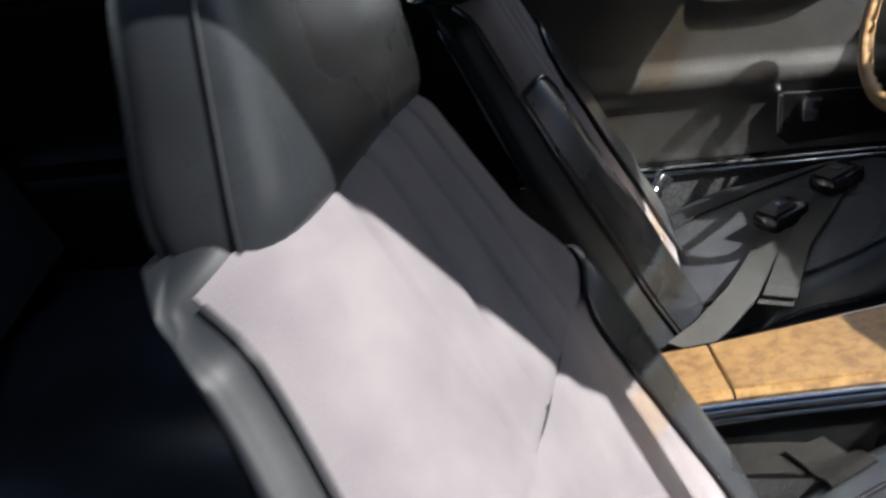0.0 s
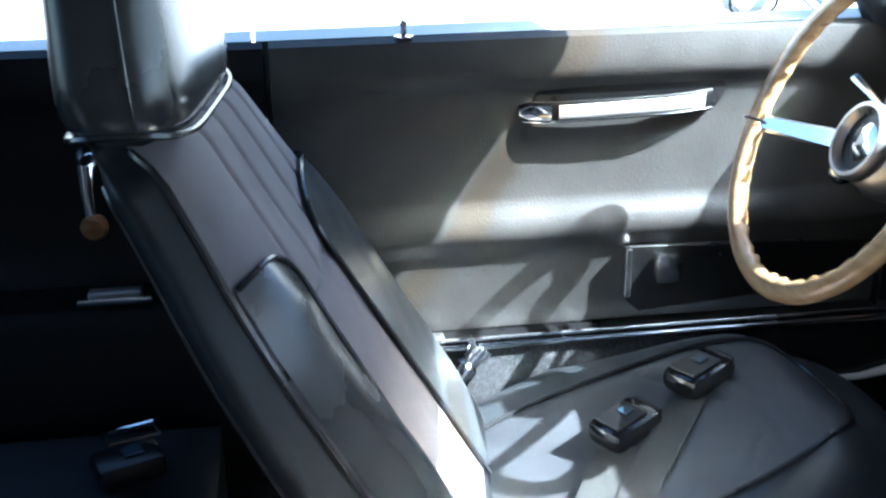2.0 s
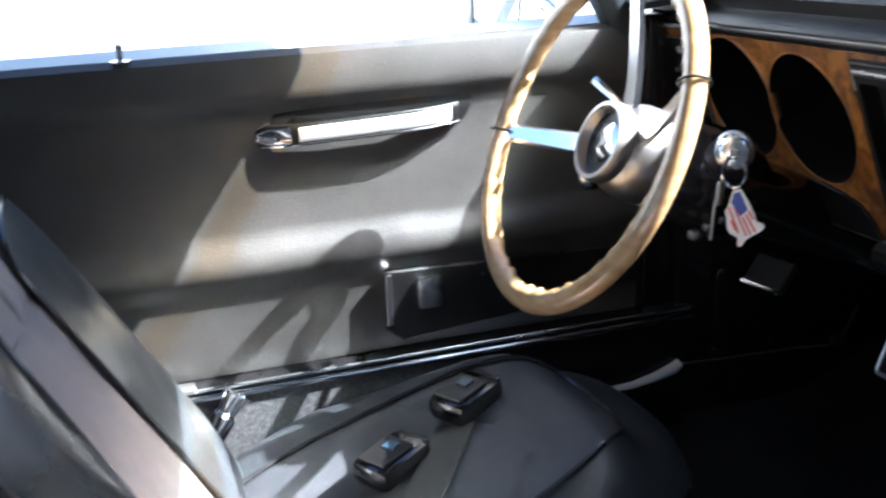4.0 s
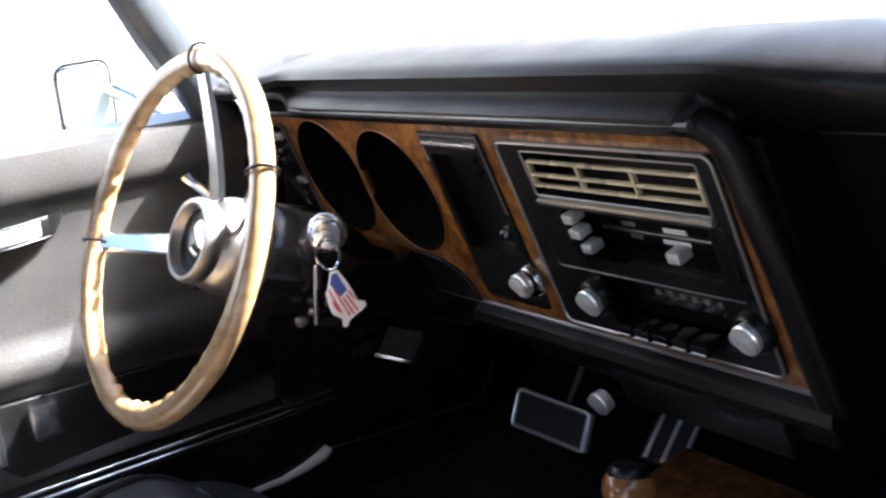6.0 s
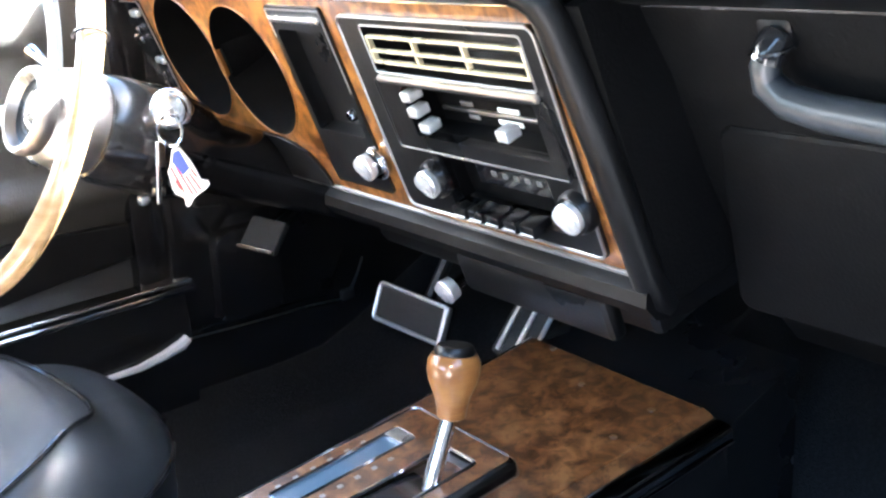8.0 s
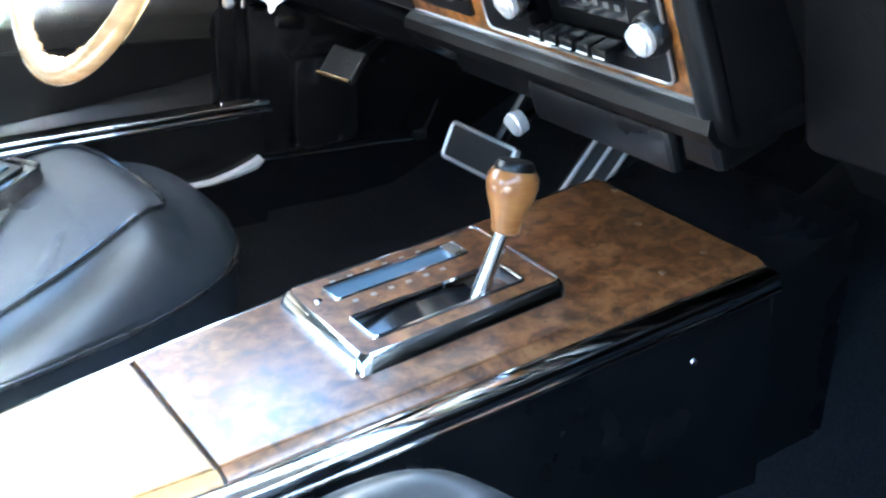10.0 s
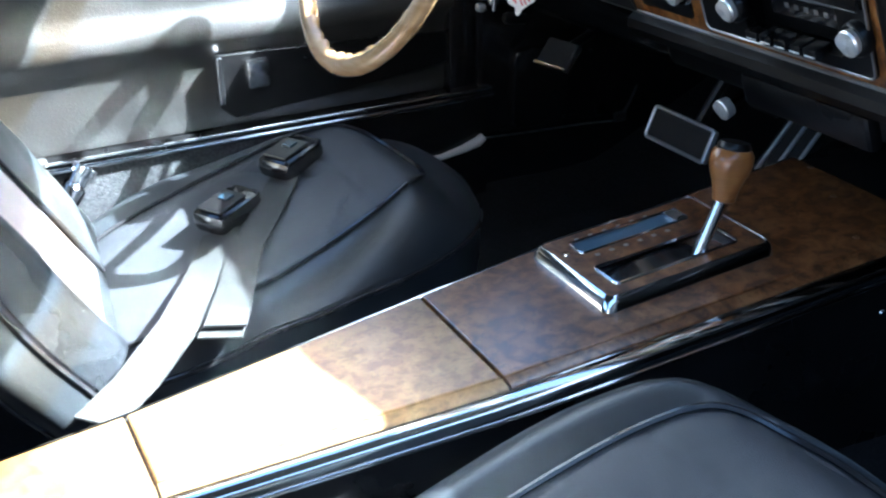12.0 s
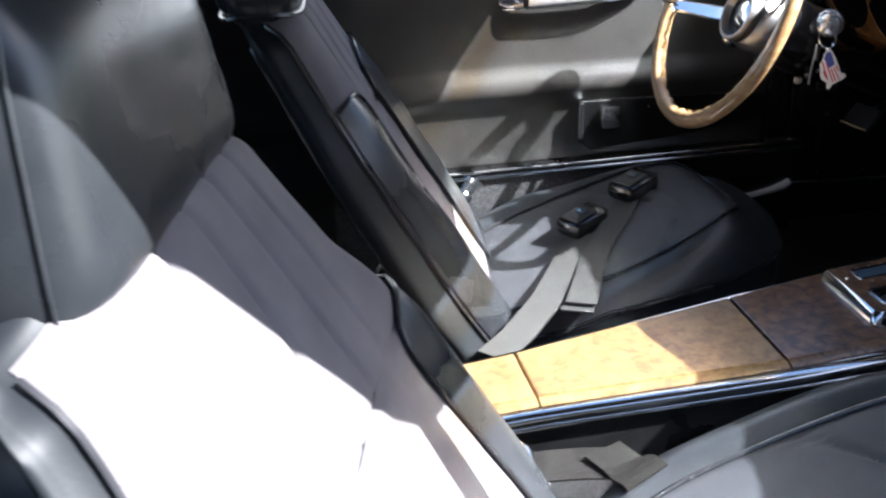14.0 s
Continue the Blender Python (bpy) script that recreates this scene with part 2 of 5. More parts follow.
def tube(path, r, n=8, closed=False, flat=1.0):
    """A round bar along a path; r may be a list."""
    path = [Vector(p) for p in path]
    k = len(path)
    rs = r if isinstance(r, (list, tuple)) else [r] * k
    rings, up = [], None
    for i, p in enumerate(path):
        a = path[(i - 1) % k] if closed or i else p
        b = path[(i + 1) % k] if closed or i < k - 1 else p
        t = (b - a).normalized()
        if up is None:
            up = t.orthogonal().normalized()
        up = (up - t * up.dot(t)).normalized()
        side = t.cross(up)
        rings.append([p + rs[i] * (math.cos(2 * math.pi * q / n) * up + flat * math.sin(2 * math.pi * q / n) * side) for q in range(n)])
    if closed:
        bm = loft(rings, caps=False)
        bm.verts.ensure_lookup_table()
        last, first = [bm.verts[(k - 1) * n + q] for q in range(n)], [bm.verts[q] for q in range(n)]
        # the seam: the first ring is matched by its nearest turn
        off = min(range(n), key=lambda o: (last[0].co - first[o].co).length)
        for q in range(n):
            bm.faces.new((last[q], last[(q + 1) % n], first[(q + 1 + off) % n], first[(q + off) % n]))
        return bm
    return loft(rings)


def lathe(profile, m, n=24):
    """A turned form: rows of (radius, height) about the z axis of m."""
    rings = [[m @ Vector((max(r, 1e-4) * math.cos(2 * math.pi * q / n), max(r, 1e-4) * math.sin(2 * math.pi * q / n), z)) for q in range(n)] for r, z in profile]
    return loft(rings)


def prism(points, place, depth, r=0.0):
    """A flat outline of (a, b) points, laid by place(a, b, c) from c = 0 to c = depth."""
    bm = loft([[place(a, b, 0.0) for a, b in points], [place(a, b, depth) for a, b in points]])
    if r:
        bmesh.ops.bevel(bm, geom=bm.edges[:], offset=r, segments=2, profile=0.5, affect="EDGES")
    return bm


def plate(outer, holes, place, c0, c1):
    """A plate with holes through it."""
    bm = bmesh.new()
    for loop in (outer, *holes):
        vs = [bm.verts.new((a, b, 0)) for a, b in loop]
        for i in range(len(vs)):
            bm.edges.new((vs[i], vs[(i + 1) % len(vs)]))
    bmesh.ops.triangle_fill(bm, use_beauty=True, use_dissolve=False, edges=bm.edges[:])
    geom = bmesh.ops.extrude_face_region(bm, geom=bm.faces[:])
    for g in geom["geom"]:
        if isinstance(g, bmesh.types.BMVert):
            g.co.z = 1
    for v in bm.verts:
        v.co = place(v.co.x, v.co.y, c1 if v.co.z > 0.5 else c0)
    return bm


def rect(a0, a1, b0, b1, r=0.0, n=4):
    if not r:
        return [(a0, b0), (a1, b0), (a1, b1), (a0, b1)]
    out = []
    for ca, cb, s in ((a1 - r, b0 + r, -90), (a1 - r, b1 - r, 0), (a0 + r, b1 - r, 90), (a0 + r, b0 + r, 180)):
        out += [(ca + r * math.cos(radians(s + 90 * k / n)), cb + r * math.sin(radians(s + 90 * k / n))) for k in range(n + 1)]
    return out


def disc(a, b, r, n=40):
    return [(a + r * math.cos(2 * math.pi * k / n), b + r * math.sin(2 * math.pi * k / n)) for k in range(n)]


def smooth(x, lo, hi):
    x = min(max((x - lo) / (hi - lo), 0.0), 1.0)
    return x * x * (3 - 2 * x)


# ---- ground and surroundings ----
bm = bmesh.new()
bmesh.ops.create_grid(bm, x_segments=2, y_segments=2, size=400, matrix=Matrix.Translation((0, 0, -0.32)))
solo("ground", bm, CONCRETE, "grey sunlit asphalt round the car", "ground", kind="structure")


def white_wall():
    w = thing("wall_north", (0, 5.2, -0.32), "white panelled wall with narrow upright joints", "wall", kind="structure")
    for i in range(14):
        x = -7.0 + i * 1.1
        part("panel", rbox((x, 5.2, 1.5), (1.094, 0.08, 3.64), 0.003), WHITE_WALL, w)
    part("backing", rbox((0.15, 5.28, 1.5), (15.6, 0.06, 3.6), 0.0), PLASTIC, w)


white_wall()

# Unseen wall, added to hold low sky light off the open passenger side
solo("sky_blocker", rbox((-4.7, -3.4, 1.05), (13.4, 0.25, 2.74), 0.01), DARK_WALL, "unseen dark wall added to block low sky light", "wall", kind="structure")

# ---- the car's shell ----


def floor_pan():
    # carpet: flat, rising over the tunnel and up the toe board
    def fn(u, v):
        x, y = -1.45 + 2.38 * u, -0.68 + 1.36 * v
        z = 0.015 + 0.13 * math.exp(-(y / 0.13) ** 4) * 1.0
        z += 0.5 * max(0.0, x - 0.60)
        z += 0.06 * smooth(abs(y), 0.60, 0.66)
        z += 0.004 * noise.noise((x * 9, y * 9, 0))
        return Vector((x, y, z))
    solo("floor", slab(fn, (0, 0, 1), 0.03, 70, 48), SHADED_CARPET, "black cut-pile carpet over the car's floor and tunnel, in a darker shaded tone", "floor", kind="structure")


floor_pan()


# the roof's front edge, as (y, x), from the passenger's corner to the driver's
HEADER = [(-0.600, -0.02), (-0.575, 0.045), (-0.530, 0.085), (-0.50, 0.104), (-0.46, 0.138), (-0.31, 0.215), (-0.11, 0.290), (0.04, 0.328), (0.14, 0.342), (0.24, 0.340), (0.34, 0.320), (0.40, 0.300), (0.458, 0.287), (0.500, 0.258), (0.545, 0.238), (0.60, 0.190), (0.645, 0.06)]
ROOF_Z = 1.0


def header_x(y):
    return float(np.interp(y, [r[0] for r in HEADER], [r[1] for r in HEADER]))


def roof():
    outline = [(x, y) for y, x in HEADER] + [(-0.30, 0.68), (-1.08, 0.66), (-1.08, -0.600), (-0.40, -0.606), (-0.20, -0.602)]
    solo("ceiling", prism(outline, lambda a, b, c: Vector((a, b, ROOF_Z + c)), 0.05, 0.006), HEADLINER, "black headliner under the car's roof", "ceiling", kind="structure")


roof()


def pillar(sign):
    if sign > 0:
        p = [Vector((0.33, 0.70, 0.58)), Vector((0.24, 0.68, 0.72)), Vector((0.16, 0.655, 0.86)), Vector((0.06, 0.635, ROOF_Z + 0.01))]
    else:
        p = [Vector((0.36, -0.70, 0.58)), Vector((0.27, -0.665, 0.72)), Vector((0.17, -0.622, 0.86)), Vector((0.045, -0.562, ROOF_Z + 0.01))]
    return tube(p, [0.034, 0.032, 0.028, 0.026], 10, flat=0.8)


for s in (1, -1):
    solo("windscreen_pillar", pillar(s), VINYL, "black trimmed windscreen pillar between dash and roof", "pillar", kind="structure")


def windscreen():
    def fn(u, v, lift=0.0):
        y = -0.62 + 1.24 * u
        k = 1 - (y / 0.62) ** 2
        x0, x1 = 0.40 + 0.38 * k, header_x(y) + 0.006
        return Vector((x0 + (x1 - x0) * v, y * (1 - 0.03 * v), 0.63 + (ROOF_Z - 0.63) * v - lift))
    w = thing("windscreen", (0.4, 0, 0.63), "clear curved windscreen glass with an amber shade band", "windscreen", kind="structure")
    glass = part("glass", slab(fn, (0.7, 0, 0.7), 0.004, 20, 6), GLASS, w)
    glass.visible_shadow = False
    part("shade_band", grid(lambda u, v: fn(0.04 + 0.92 * u, 0.915 + 0.085 * v, 0.012), 24, 3), SHADE_BAND, w, "faded amber shade band")


windscreen()


def side_shell():
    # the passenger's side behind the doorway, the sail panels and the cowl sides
    # Out of view; added to cut the sky light reaching dash and door
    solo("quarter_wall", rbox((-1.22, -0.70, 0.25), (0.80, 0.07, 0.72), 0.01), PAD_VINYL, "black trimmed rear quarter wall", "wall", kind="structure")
    for sg in (1, -1):
        solo("sail_panel", rbox((-1.42, 0.66 * sg, 0.81), (0.70, 0.05, 0.42), 0.02), HEADLINER, "black trimmed roof side behind the rear window", "panel", kind="structure")
    solo("rear_header", rbox((-1.25, 0.0, 1.025), (0.34, 1.24, 0.05), 0.02), HEADLINER, "black rear roof header", "panel", kind="structure")
    solo("cowl_side", rbox((0.66, -0.70, 0.28), (0.60, 0.06, 0.66), 0.01), PLASTIC, "black cowl side at the passenger's feet", "panel", kind="structure")
    solo("cowl_top", rbox((0.86, 0, 0.585), (0.40, 1.44, 0.03), 0.005), PLASTIC, "black cowl under the windscreen", "panel", kind="structure")
    m = Euler((0, 0, radians(-24))).to_matrix()
    solo("open_door", rbox((0.20, -1.09, 0.24), (0.09, 0.86, 0.72), 0.02, m), DOOR_VINYL, "passenger door standing open", "car door", kind="structure")


side_shell()


def cowl():
    def fn(u, v):
        y = -0.75 + 1.5 * u
        x = 0.62 + 1.35 * v
        return Vector((x, y, 0.60 + 0.04 * (1 - (y / 0.75) ** 2) - 0.10 * v * v))
    solo("bonnet", slab(fn, (0, 0, 1), 0.03, 12, 8), BODY, "pale painted bonnet beyond the windscreen", "bonnet", kind="structure")


cowl()

# ---- driver's door ----
DOOR_PROFILE = [(0.70, 0.585), (0.695, 0.606), (0.682, 0.612), (0.672, 0.606), (0.667, 0.590), (0.666, 0.570), (0.667, 0.556), (0.673, 0.549), (0.676, 0.540),
                (0.677, 0.500), (0.678, 0.440), (0.6778, 0.409), (0.6760, 0.402), (0.6715, 0.394), (0.6660, 0.385), (0.6615, 0.3765), (0.6600, 0.369), (0.6605, 0.361), (0.6640, 0.353), (0.6685, 0.346),
                (0.6725, 0.338), (0.6755, 0.331), (0.677, 0.300), (0.678, 0.245), (0.680, 0.232)]


def profile_run(profile, x0, x1, back, n=2):
    rings = []
    for k in range(n + 1):
        x = x0 + (x1 - x0) * k / n
        row = [Vector((x, y, z)) for y, z in profile]
        rings.append(row + [Vector((x, back, profile[-1][1])), Vector((x, back, profile[0][1]))])
    return loft(rings)


def driver_door():
    d = thing("car_door", (-0.07, 0.70, 0.232), "closed black vinyl car door with chrome trim", "car door")
    part("panel", profile_run(DOOR_PROFILE, -0.455, 0.335, 0.76, 8), DOOR_VINYL, d)
    sk = [(0.70, 0.61), (0.725, 0.618), (0.76, 0.60), (0.78, 0.50), (0.78, 0.10), (0.74, 0.10)]
    part("outer_skin", profile_run(sk, -0.47, 0.345, 0.765, 2), BODY, d, "pale painted outer skin")
    # grab pull: a bowed bar that stands off the panel, its ends run into it
    part("pull_backplate", prism([(-0.150, 0.518), (-0.140, 0.541), (0.0, 0.549), (0.080, 0.555), (0.096, 0.548), (0.098, 0.530), (0.086, 0.512), (0.0, 0.520)], lambda a, b, c: Vector((a, 0.6785 - c, b)), 0.004, 0.0015), PLASTIC, d, "flat dark plate behind the pull")
    def pull_at(x):
        off = float(np.interp(x, [-0.160, -0.150, -0.135, -0.116, -0.06, 0.015, 0.046, 0.069, 0.080], [0.002, 0.006, 0.011, 0.015, 0.017, 0.017, 0.013, 0.006, 0.002]))
        return 0.677 - off, 0.520 + 0.025 * (x + 0.04)
    def pull_ring(x, dy, dz, dc=0.0):
        y, z = pull_at(x)
        return [Vector((x, y - dc + dy * math.copysign(abs(math.cos(f)) ** 0.6, math.cos(f)), z + dz * math.copysign(abs(math.sin(f)) ** 0.6, math.sin(f)))) for f in [2 * math.pi * k / 16 for k in range(16)]]
    xs = [-0.162, -0.158, -0.150, -0.142, -0.135, -0.125, -0.116, -0.09, -0.06, -0.03, 0.0, 0.015, 0.03, 0.046, 0.058, 0.069, 0.076, 0.080]
    pull = part("armrest_pull", loft([pull_ring(x, 0.0042, 0.0125 * min(1.0, 0.5 + (x + 0.162) * 60)) for x in xs]), PLASTIC, d, "black pull bar")
    part("chrome_inlay", loft([pull_ring(x, 0.0032, 0.0085, 0.0022) for x in xs if -0.12 < x < 0.075]), SPUN, pull, "bright brushed inlay")
    part("chrome_bead", tube([Vector((x, pull_at(x)[0] - 0.0035, pull_at(x)[1] - 0.0115)) for x in xs[1:]], 0.0016, 6), CHROME, pull, "thin bright lower bead")
    part("end_cap", loft([pull_ring(x, 0.0048, 0.0118 * min(1.0, 0.45 + (x + 0.162) * 50)) for x in xs if x < -0.12]), CHROME, pull, "bright chrome end cap")
    # lock knob
    part("lock_knob", lathe([(0.011, 0), (0.011, 0.002), (0.004, 0.003), (0.0035, 0.012), (0.005, 0.016), (0.004, 0.020), (0, 0.021)], Matrix.Translation((-0.298, 0.682, 0.611)), 16), CHROME, d, "chrome lock knob")
    # map pocket with its catch
    pocket = [(-0.022, 0.338), (0.16, 0.330), (0.33, 0.322), (0.33, 0.275), (0.16, 0.258), (0.0, 0.243), (-0.022, 0.262)]
    pk = part("pocket_panel", prism(pocket, lambda a, b, c: Vector((a, 0.678 - c, b)), 0.010, 0.003), PLASTIC, d, "black moulded pocket panel")
    part("catch", rbox((0.034, 0.664, 0.305), (0.034, 0.014, 0.042), 0.0068), SATIN, pk, "chrome square catch")
    part("edge_plate", rbox((-0.020, 0.667, 0.303), (0.009, 0.018, 0.068), 0.003), SATIN, pk, "bare metal pocket end")
    part("screw", lathe([(0.0035, 0), (0.003, 0.002), (0, 0.0022)], Matrix.Translation((0.105, 0.6675, 0.318)) @ Matrix.Rotation(radians(90), 4, "X"), 10), CHROME, pk)
    return d


driver_door()


def sill():
    s = thing("door_sill", (0.0, 0.68, 0.20), "bright metal sill plate along the door's foot", "sill", kind="structure")
    part("rocker", rbox((-0.05, 0.70, 0.12), (1.30, 0.075, 0.22), 0.01), PLASTIC, s)
    part("sill_plate", rbox((0.035, 0.660, 0.2265), (0.72, 0.026, 0.005), 0.002, Euler((radians(-25), 0, 0)).to_matrix()), SATIN, s, "bright metal strip")
    part("sill_bead", tube([(-0.325, 0.6475, 0.2215), (0.395, 0.6475, 0.2215)], 0.0042, 10), CHROME, s, "bright rounded bead")
    part("rear_clip", rbox((-0.285, 0.655, 0.234), (0.050, 0.020, 0.008), 0.003), STEEL, s, "worn metal clip")
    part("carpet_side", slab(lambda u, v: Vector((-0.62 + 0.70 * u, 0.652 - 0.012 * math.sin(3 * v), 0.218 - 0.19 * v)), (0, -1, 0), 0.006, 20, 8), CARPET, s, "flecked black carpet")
    part("sill_lining", slab(lambda u, v: Vector((0.082 + 0.30 * u, 0.652 - 0.012 * math.sin(3 * v), 0.218 - 0.19 * v)), (0, -1, 0), 0.006, 12, 8), GLOSS_BLACK, s, "scuffed glossy black lining")
    path = [(0.12, 0.638, 0.132), (0.20, 0.636, 0.138), (0.25, 0.634, 0.141), (0.30, 0.634, 0.141), (0.335, 0.634, 0.147), (0.362, 0.635, 0.154), (0.372, 0.636, 0.160)]
    part("scuff_strip", tube(path, [0.003, 0.0035, 0.004, 0.005, 0.0065, 0.008, 0.007], 8), WHITE, s, "pale scuff strip")


sill()


def kick_panel():
    k = thing("kick_panel", (0.45, 0.66, 0.05), "glossy black kick panel with screwed vent cover", "panel", kind="structure")
    part("board", rbox((0.62, 0.675, 0.30), (0.50, 0.04, 0.56), 0.01), GLOSS_BLACK, k)
    part("hinge_post", rbox((0.352, 0.690, 0.36), (0.050, 0.06, 0.52), 0.008), GLOSS_BLACK, k)
    c = part("vent_cover", prism(rect(0.43, 0.53, 0.155, 0.285, 0.02), lambda a, b, q: Vector((a, 0.655 - q, b)), 0.010, 0.003), GLOSS_BLACK, k)
    for a, b in ((0.437, 0.278), (0.432, 0.165), (0.522, 0.278), (0.522, 0.164), (0.575, 0.262)):
        part("screw", lathe([(0.004, 0), (0.0034, 0.002), (0, 0.0024)], Matrix.Translation((a, 0.646 if a < 0.55 else 0.655, b)) @ Matrix.Rotation(radians(90), 4, "X"), 10), CHROME, c)


kick_panel()


def toe_binding():
    b = thing("carpet_binding", (0.38, 0.645, 0.15), "pale worn binding along the toe board carpet", "carpet trim", kind="structure")
    part("edge", tube([(0.378, 0.642, 0.155), (0.44, 0.642, 0.151), (0.50, 0.642, 0.148), (0.56, 0.642, 0.146), (0.615, 0.640, 0.142)], 0.0014, 6), STEEL, b)
    part("hook", join(tube([(0.615, 0.632, 0.146), (0.628, 0.630, 0.156), (0.640, 0.630, 0.175), (0.652, 0.630, 0.200)], [0.004, 0.003, 0.0022, 0.002], 6), rbox((0.620, 0.628, 0.152), (0.022, 0.010, 0.016), 0.003)), RUBBER, b, "small dull metal hook")


toe_binding()

# ---- rear quarter ----
def rear_quarter():
    q = thing("quarter_panel", (-0.85, 0.68, 0.2), "black vinyl rear quarter panel with window winder", "panel", kind="structure")
    prof = [(y, z) for y, z in DOOR_PROFILE if z > 0.4] + [(0.676, 0.36), (0.66, 0.335), (0.61, 0.325), (0.60, 0.31), (0.60, 0.10)]
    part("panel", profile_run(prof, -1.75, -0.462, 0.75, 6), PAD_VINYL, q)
    part("outer_skin", profile_run([(0.70, 0.61), (0.725, 0.618), (0.76, 0.60), (0.78, 0.50), (0.78, 0.10), (0.74, 0.10)], -1.5, -0.475, 0.765, 2), BODY, q, "pale painted outer skin")
    w = part("winder_arm", tube([(-0.665, 0.655, 0.487), (-0.668, 0.64, 0.485), (-0.669, 0.636, 0.46), (-0.667, 0.634, 0.43)], [0.012, 0.011, 0.0085, 0.008], 10), CHROME, q, "chrome window winder")
    part("winder_boss", lathe([(0.019, 0), (0.018, 0.006), (0.011, 0.016), (0, 0.018)], Matrix.Translation((-0.666, 0.668, 0.487)) @ Matrix.Rotation(radians(90), 4, "X"), 18), CHROME, w)
    part("winder_knob", lathe([(0.006, -0.008), (0.014, -0.002), (0.016, 0.008), (0.012, 0.016), (0, 0.018)], Matrix.Translation((-0.664, 0.636, 0.418)) @ Matrix.Rotation(radians(90), 4, "X"), 16), KNOB_WOOD, w, "amber knob")
    a = part("ashtray", rbox((-0.645, 0.60, 0.343), (0.085, 0.030, 0.008), 0.003), CHROME, q, "chrome ashtray lid")
    part("ashtray_lid", rbox((-0.645, 0.598, 0.350), (0.060, 0.018, 0.006), 0.003), STEEL, a)


rear_quarter()


def rear_seat():
    s = thing("bench_seat", (-1.0, 0.2, 0.02), "black vinyl rear bench seat", "bench seat")
    def fn(u, v):
        x, y = -1.22 + 0.68 * u, -0.56 + 1.14 * v
        e = max(abs(u - 0.5) * 2, abs(v - 0.5) * 2)
        return Vector((x, y, 0.175 + 0.06 * (1 - e ** 6) + 0.01 * math.sin(v * 19)))
    part("cushion", slab(fn, (0, 0, 1), 0.14, 24, 40), VINYL, s)
    def fb(u, v):
        return Vector((-1.20 - 0.20 * v, -0.56 + 1.14 * u, 0.22 + 0.42 * v))
    part("backrest", slab(fb, (1, 0, 0.4), 0.10, 30, 10), VINYL, s)
    return s


rear_seat()
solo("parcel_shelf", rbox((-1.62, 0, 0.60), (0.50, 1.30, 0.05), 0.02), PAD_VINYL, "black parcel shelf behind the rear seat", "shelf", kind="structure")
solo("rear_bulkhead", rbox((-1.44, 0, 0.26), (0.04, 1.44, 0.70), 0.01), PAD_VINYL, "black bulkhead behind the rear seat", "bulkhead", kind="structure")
solo("firewall", rbox((0.90, 0, 0.26), (0.04, 1.46, 0.68), 0.01), PLASTIC, "black firewall beyond the pedals", "firewall", kind="structure")

# ---- dash ----
D0 = Vector((0.339, 0.0435, 0.548))
DH, DV, DN = Vector((0.0705, 0.9957, -0.0593)), Vector((-0.3258, 0.0792, 0.9421)), Vector((0.9428, -0.0471, 0.33))


def dp(a, b, c=0.0):
    """A place on the dash: a towards the driver's door, b up its face, c out of it."""
    return D0 + a * DH + b * DV - c * DN


def dturn():
    """Turns z out of the dash, x along it and y up it."""
    return Matrix((-DH, DV, -DN)).transposed().to_4x4()


def dm(a, b, c=0.0):
    return Matrix.Translation(dp(a, b, c)) @ dturn()


def dbox(a0, a1, b0, b1, c0, c1, r=0.002):
    bm = rbox((0, 0, 0), (a1 - a0, b1 - b0, c1 - c0), r)
    bm.transform(dm((a0 + a1) / 2, (b0 + b1) / 2, (c0 + c1) / 2))
    return bm


def spun_knob(m, r=0.0122, h0=0.008, h1=0.0165):
    """A turned knob with a bevelled rim, whose flat end is spun in broad wedges."""
    n = 48
    def ring(rr, h, wave=0.0):
        return [m @ Vector((rr * math.cos(2 * math.pi * q / n), rr * math.sin(2 * math.pi * q / n), h + wave * math.cos(4 * math.pi * q / n + 0.7))) for q in range(n)]
    side = loft([ring(r * 0.97, h0), ring(r * 1.05, h1 - 0.003), ring(r * 1.05, h1 - 0.0012), ring(r * 0.95, h1)])
    return join(side, loft([ring(r * 0.94, h1 + 0.0008, 0.0016), ring(r * 0.5, h1 + 0.0008, 0.0008), ring(r * 0.02, h1 + 0.0008)], caps=False))


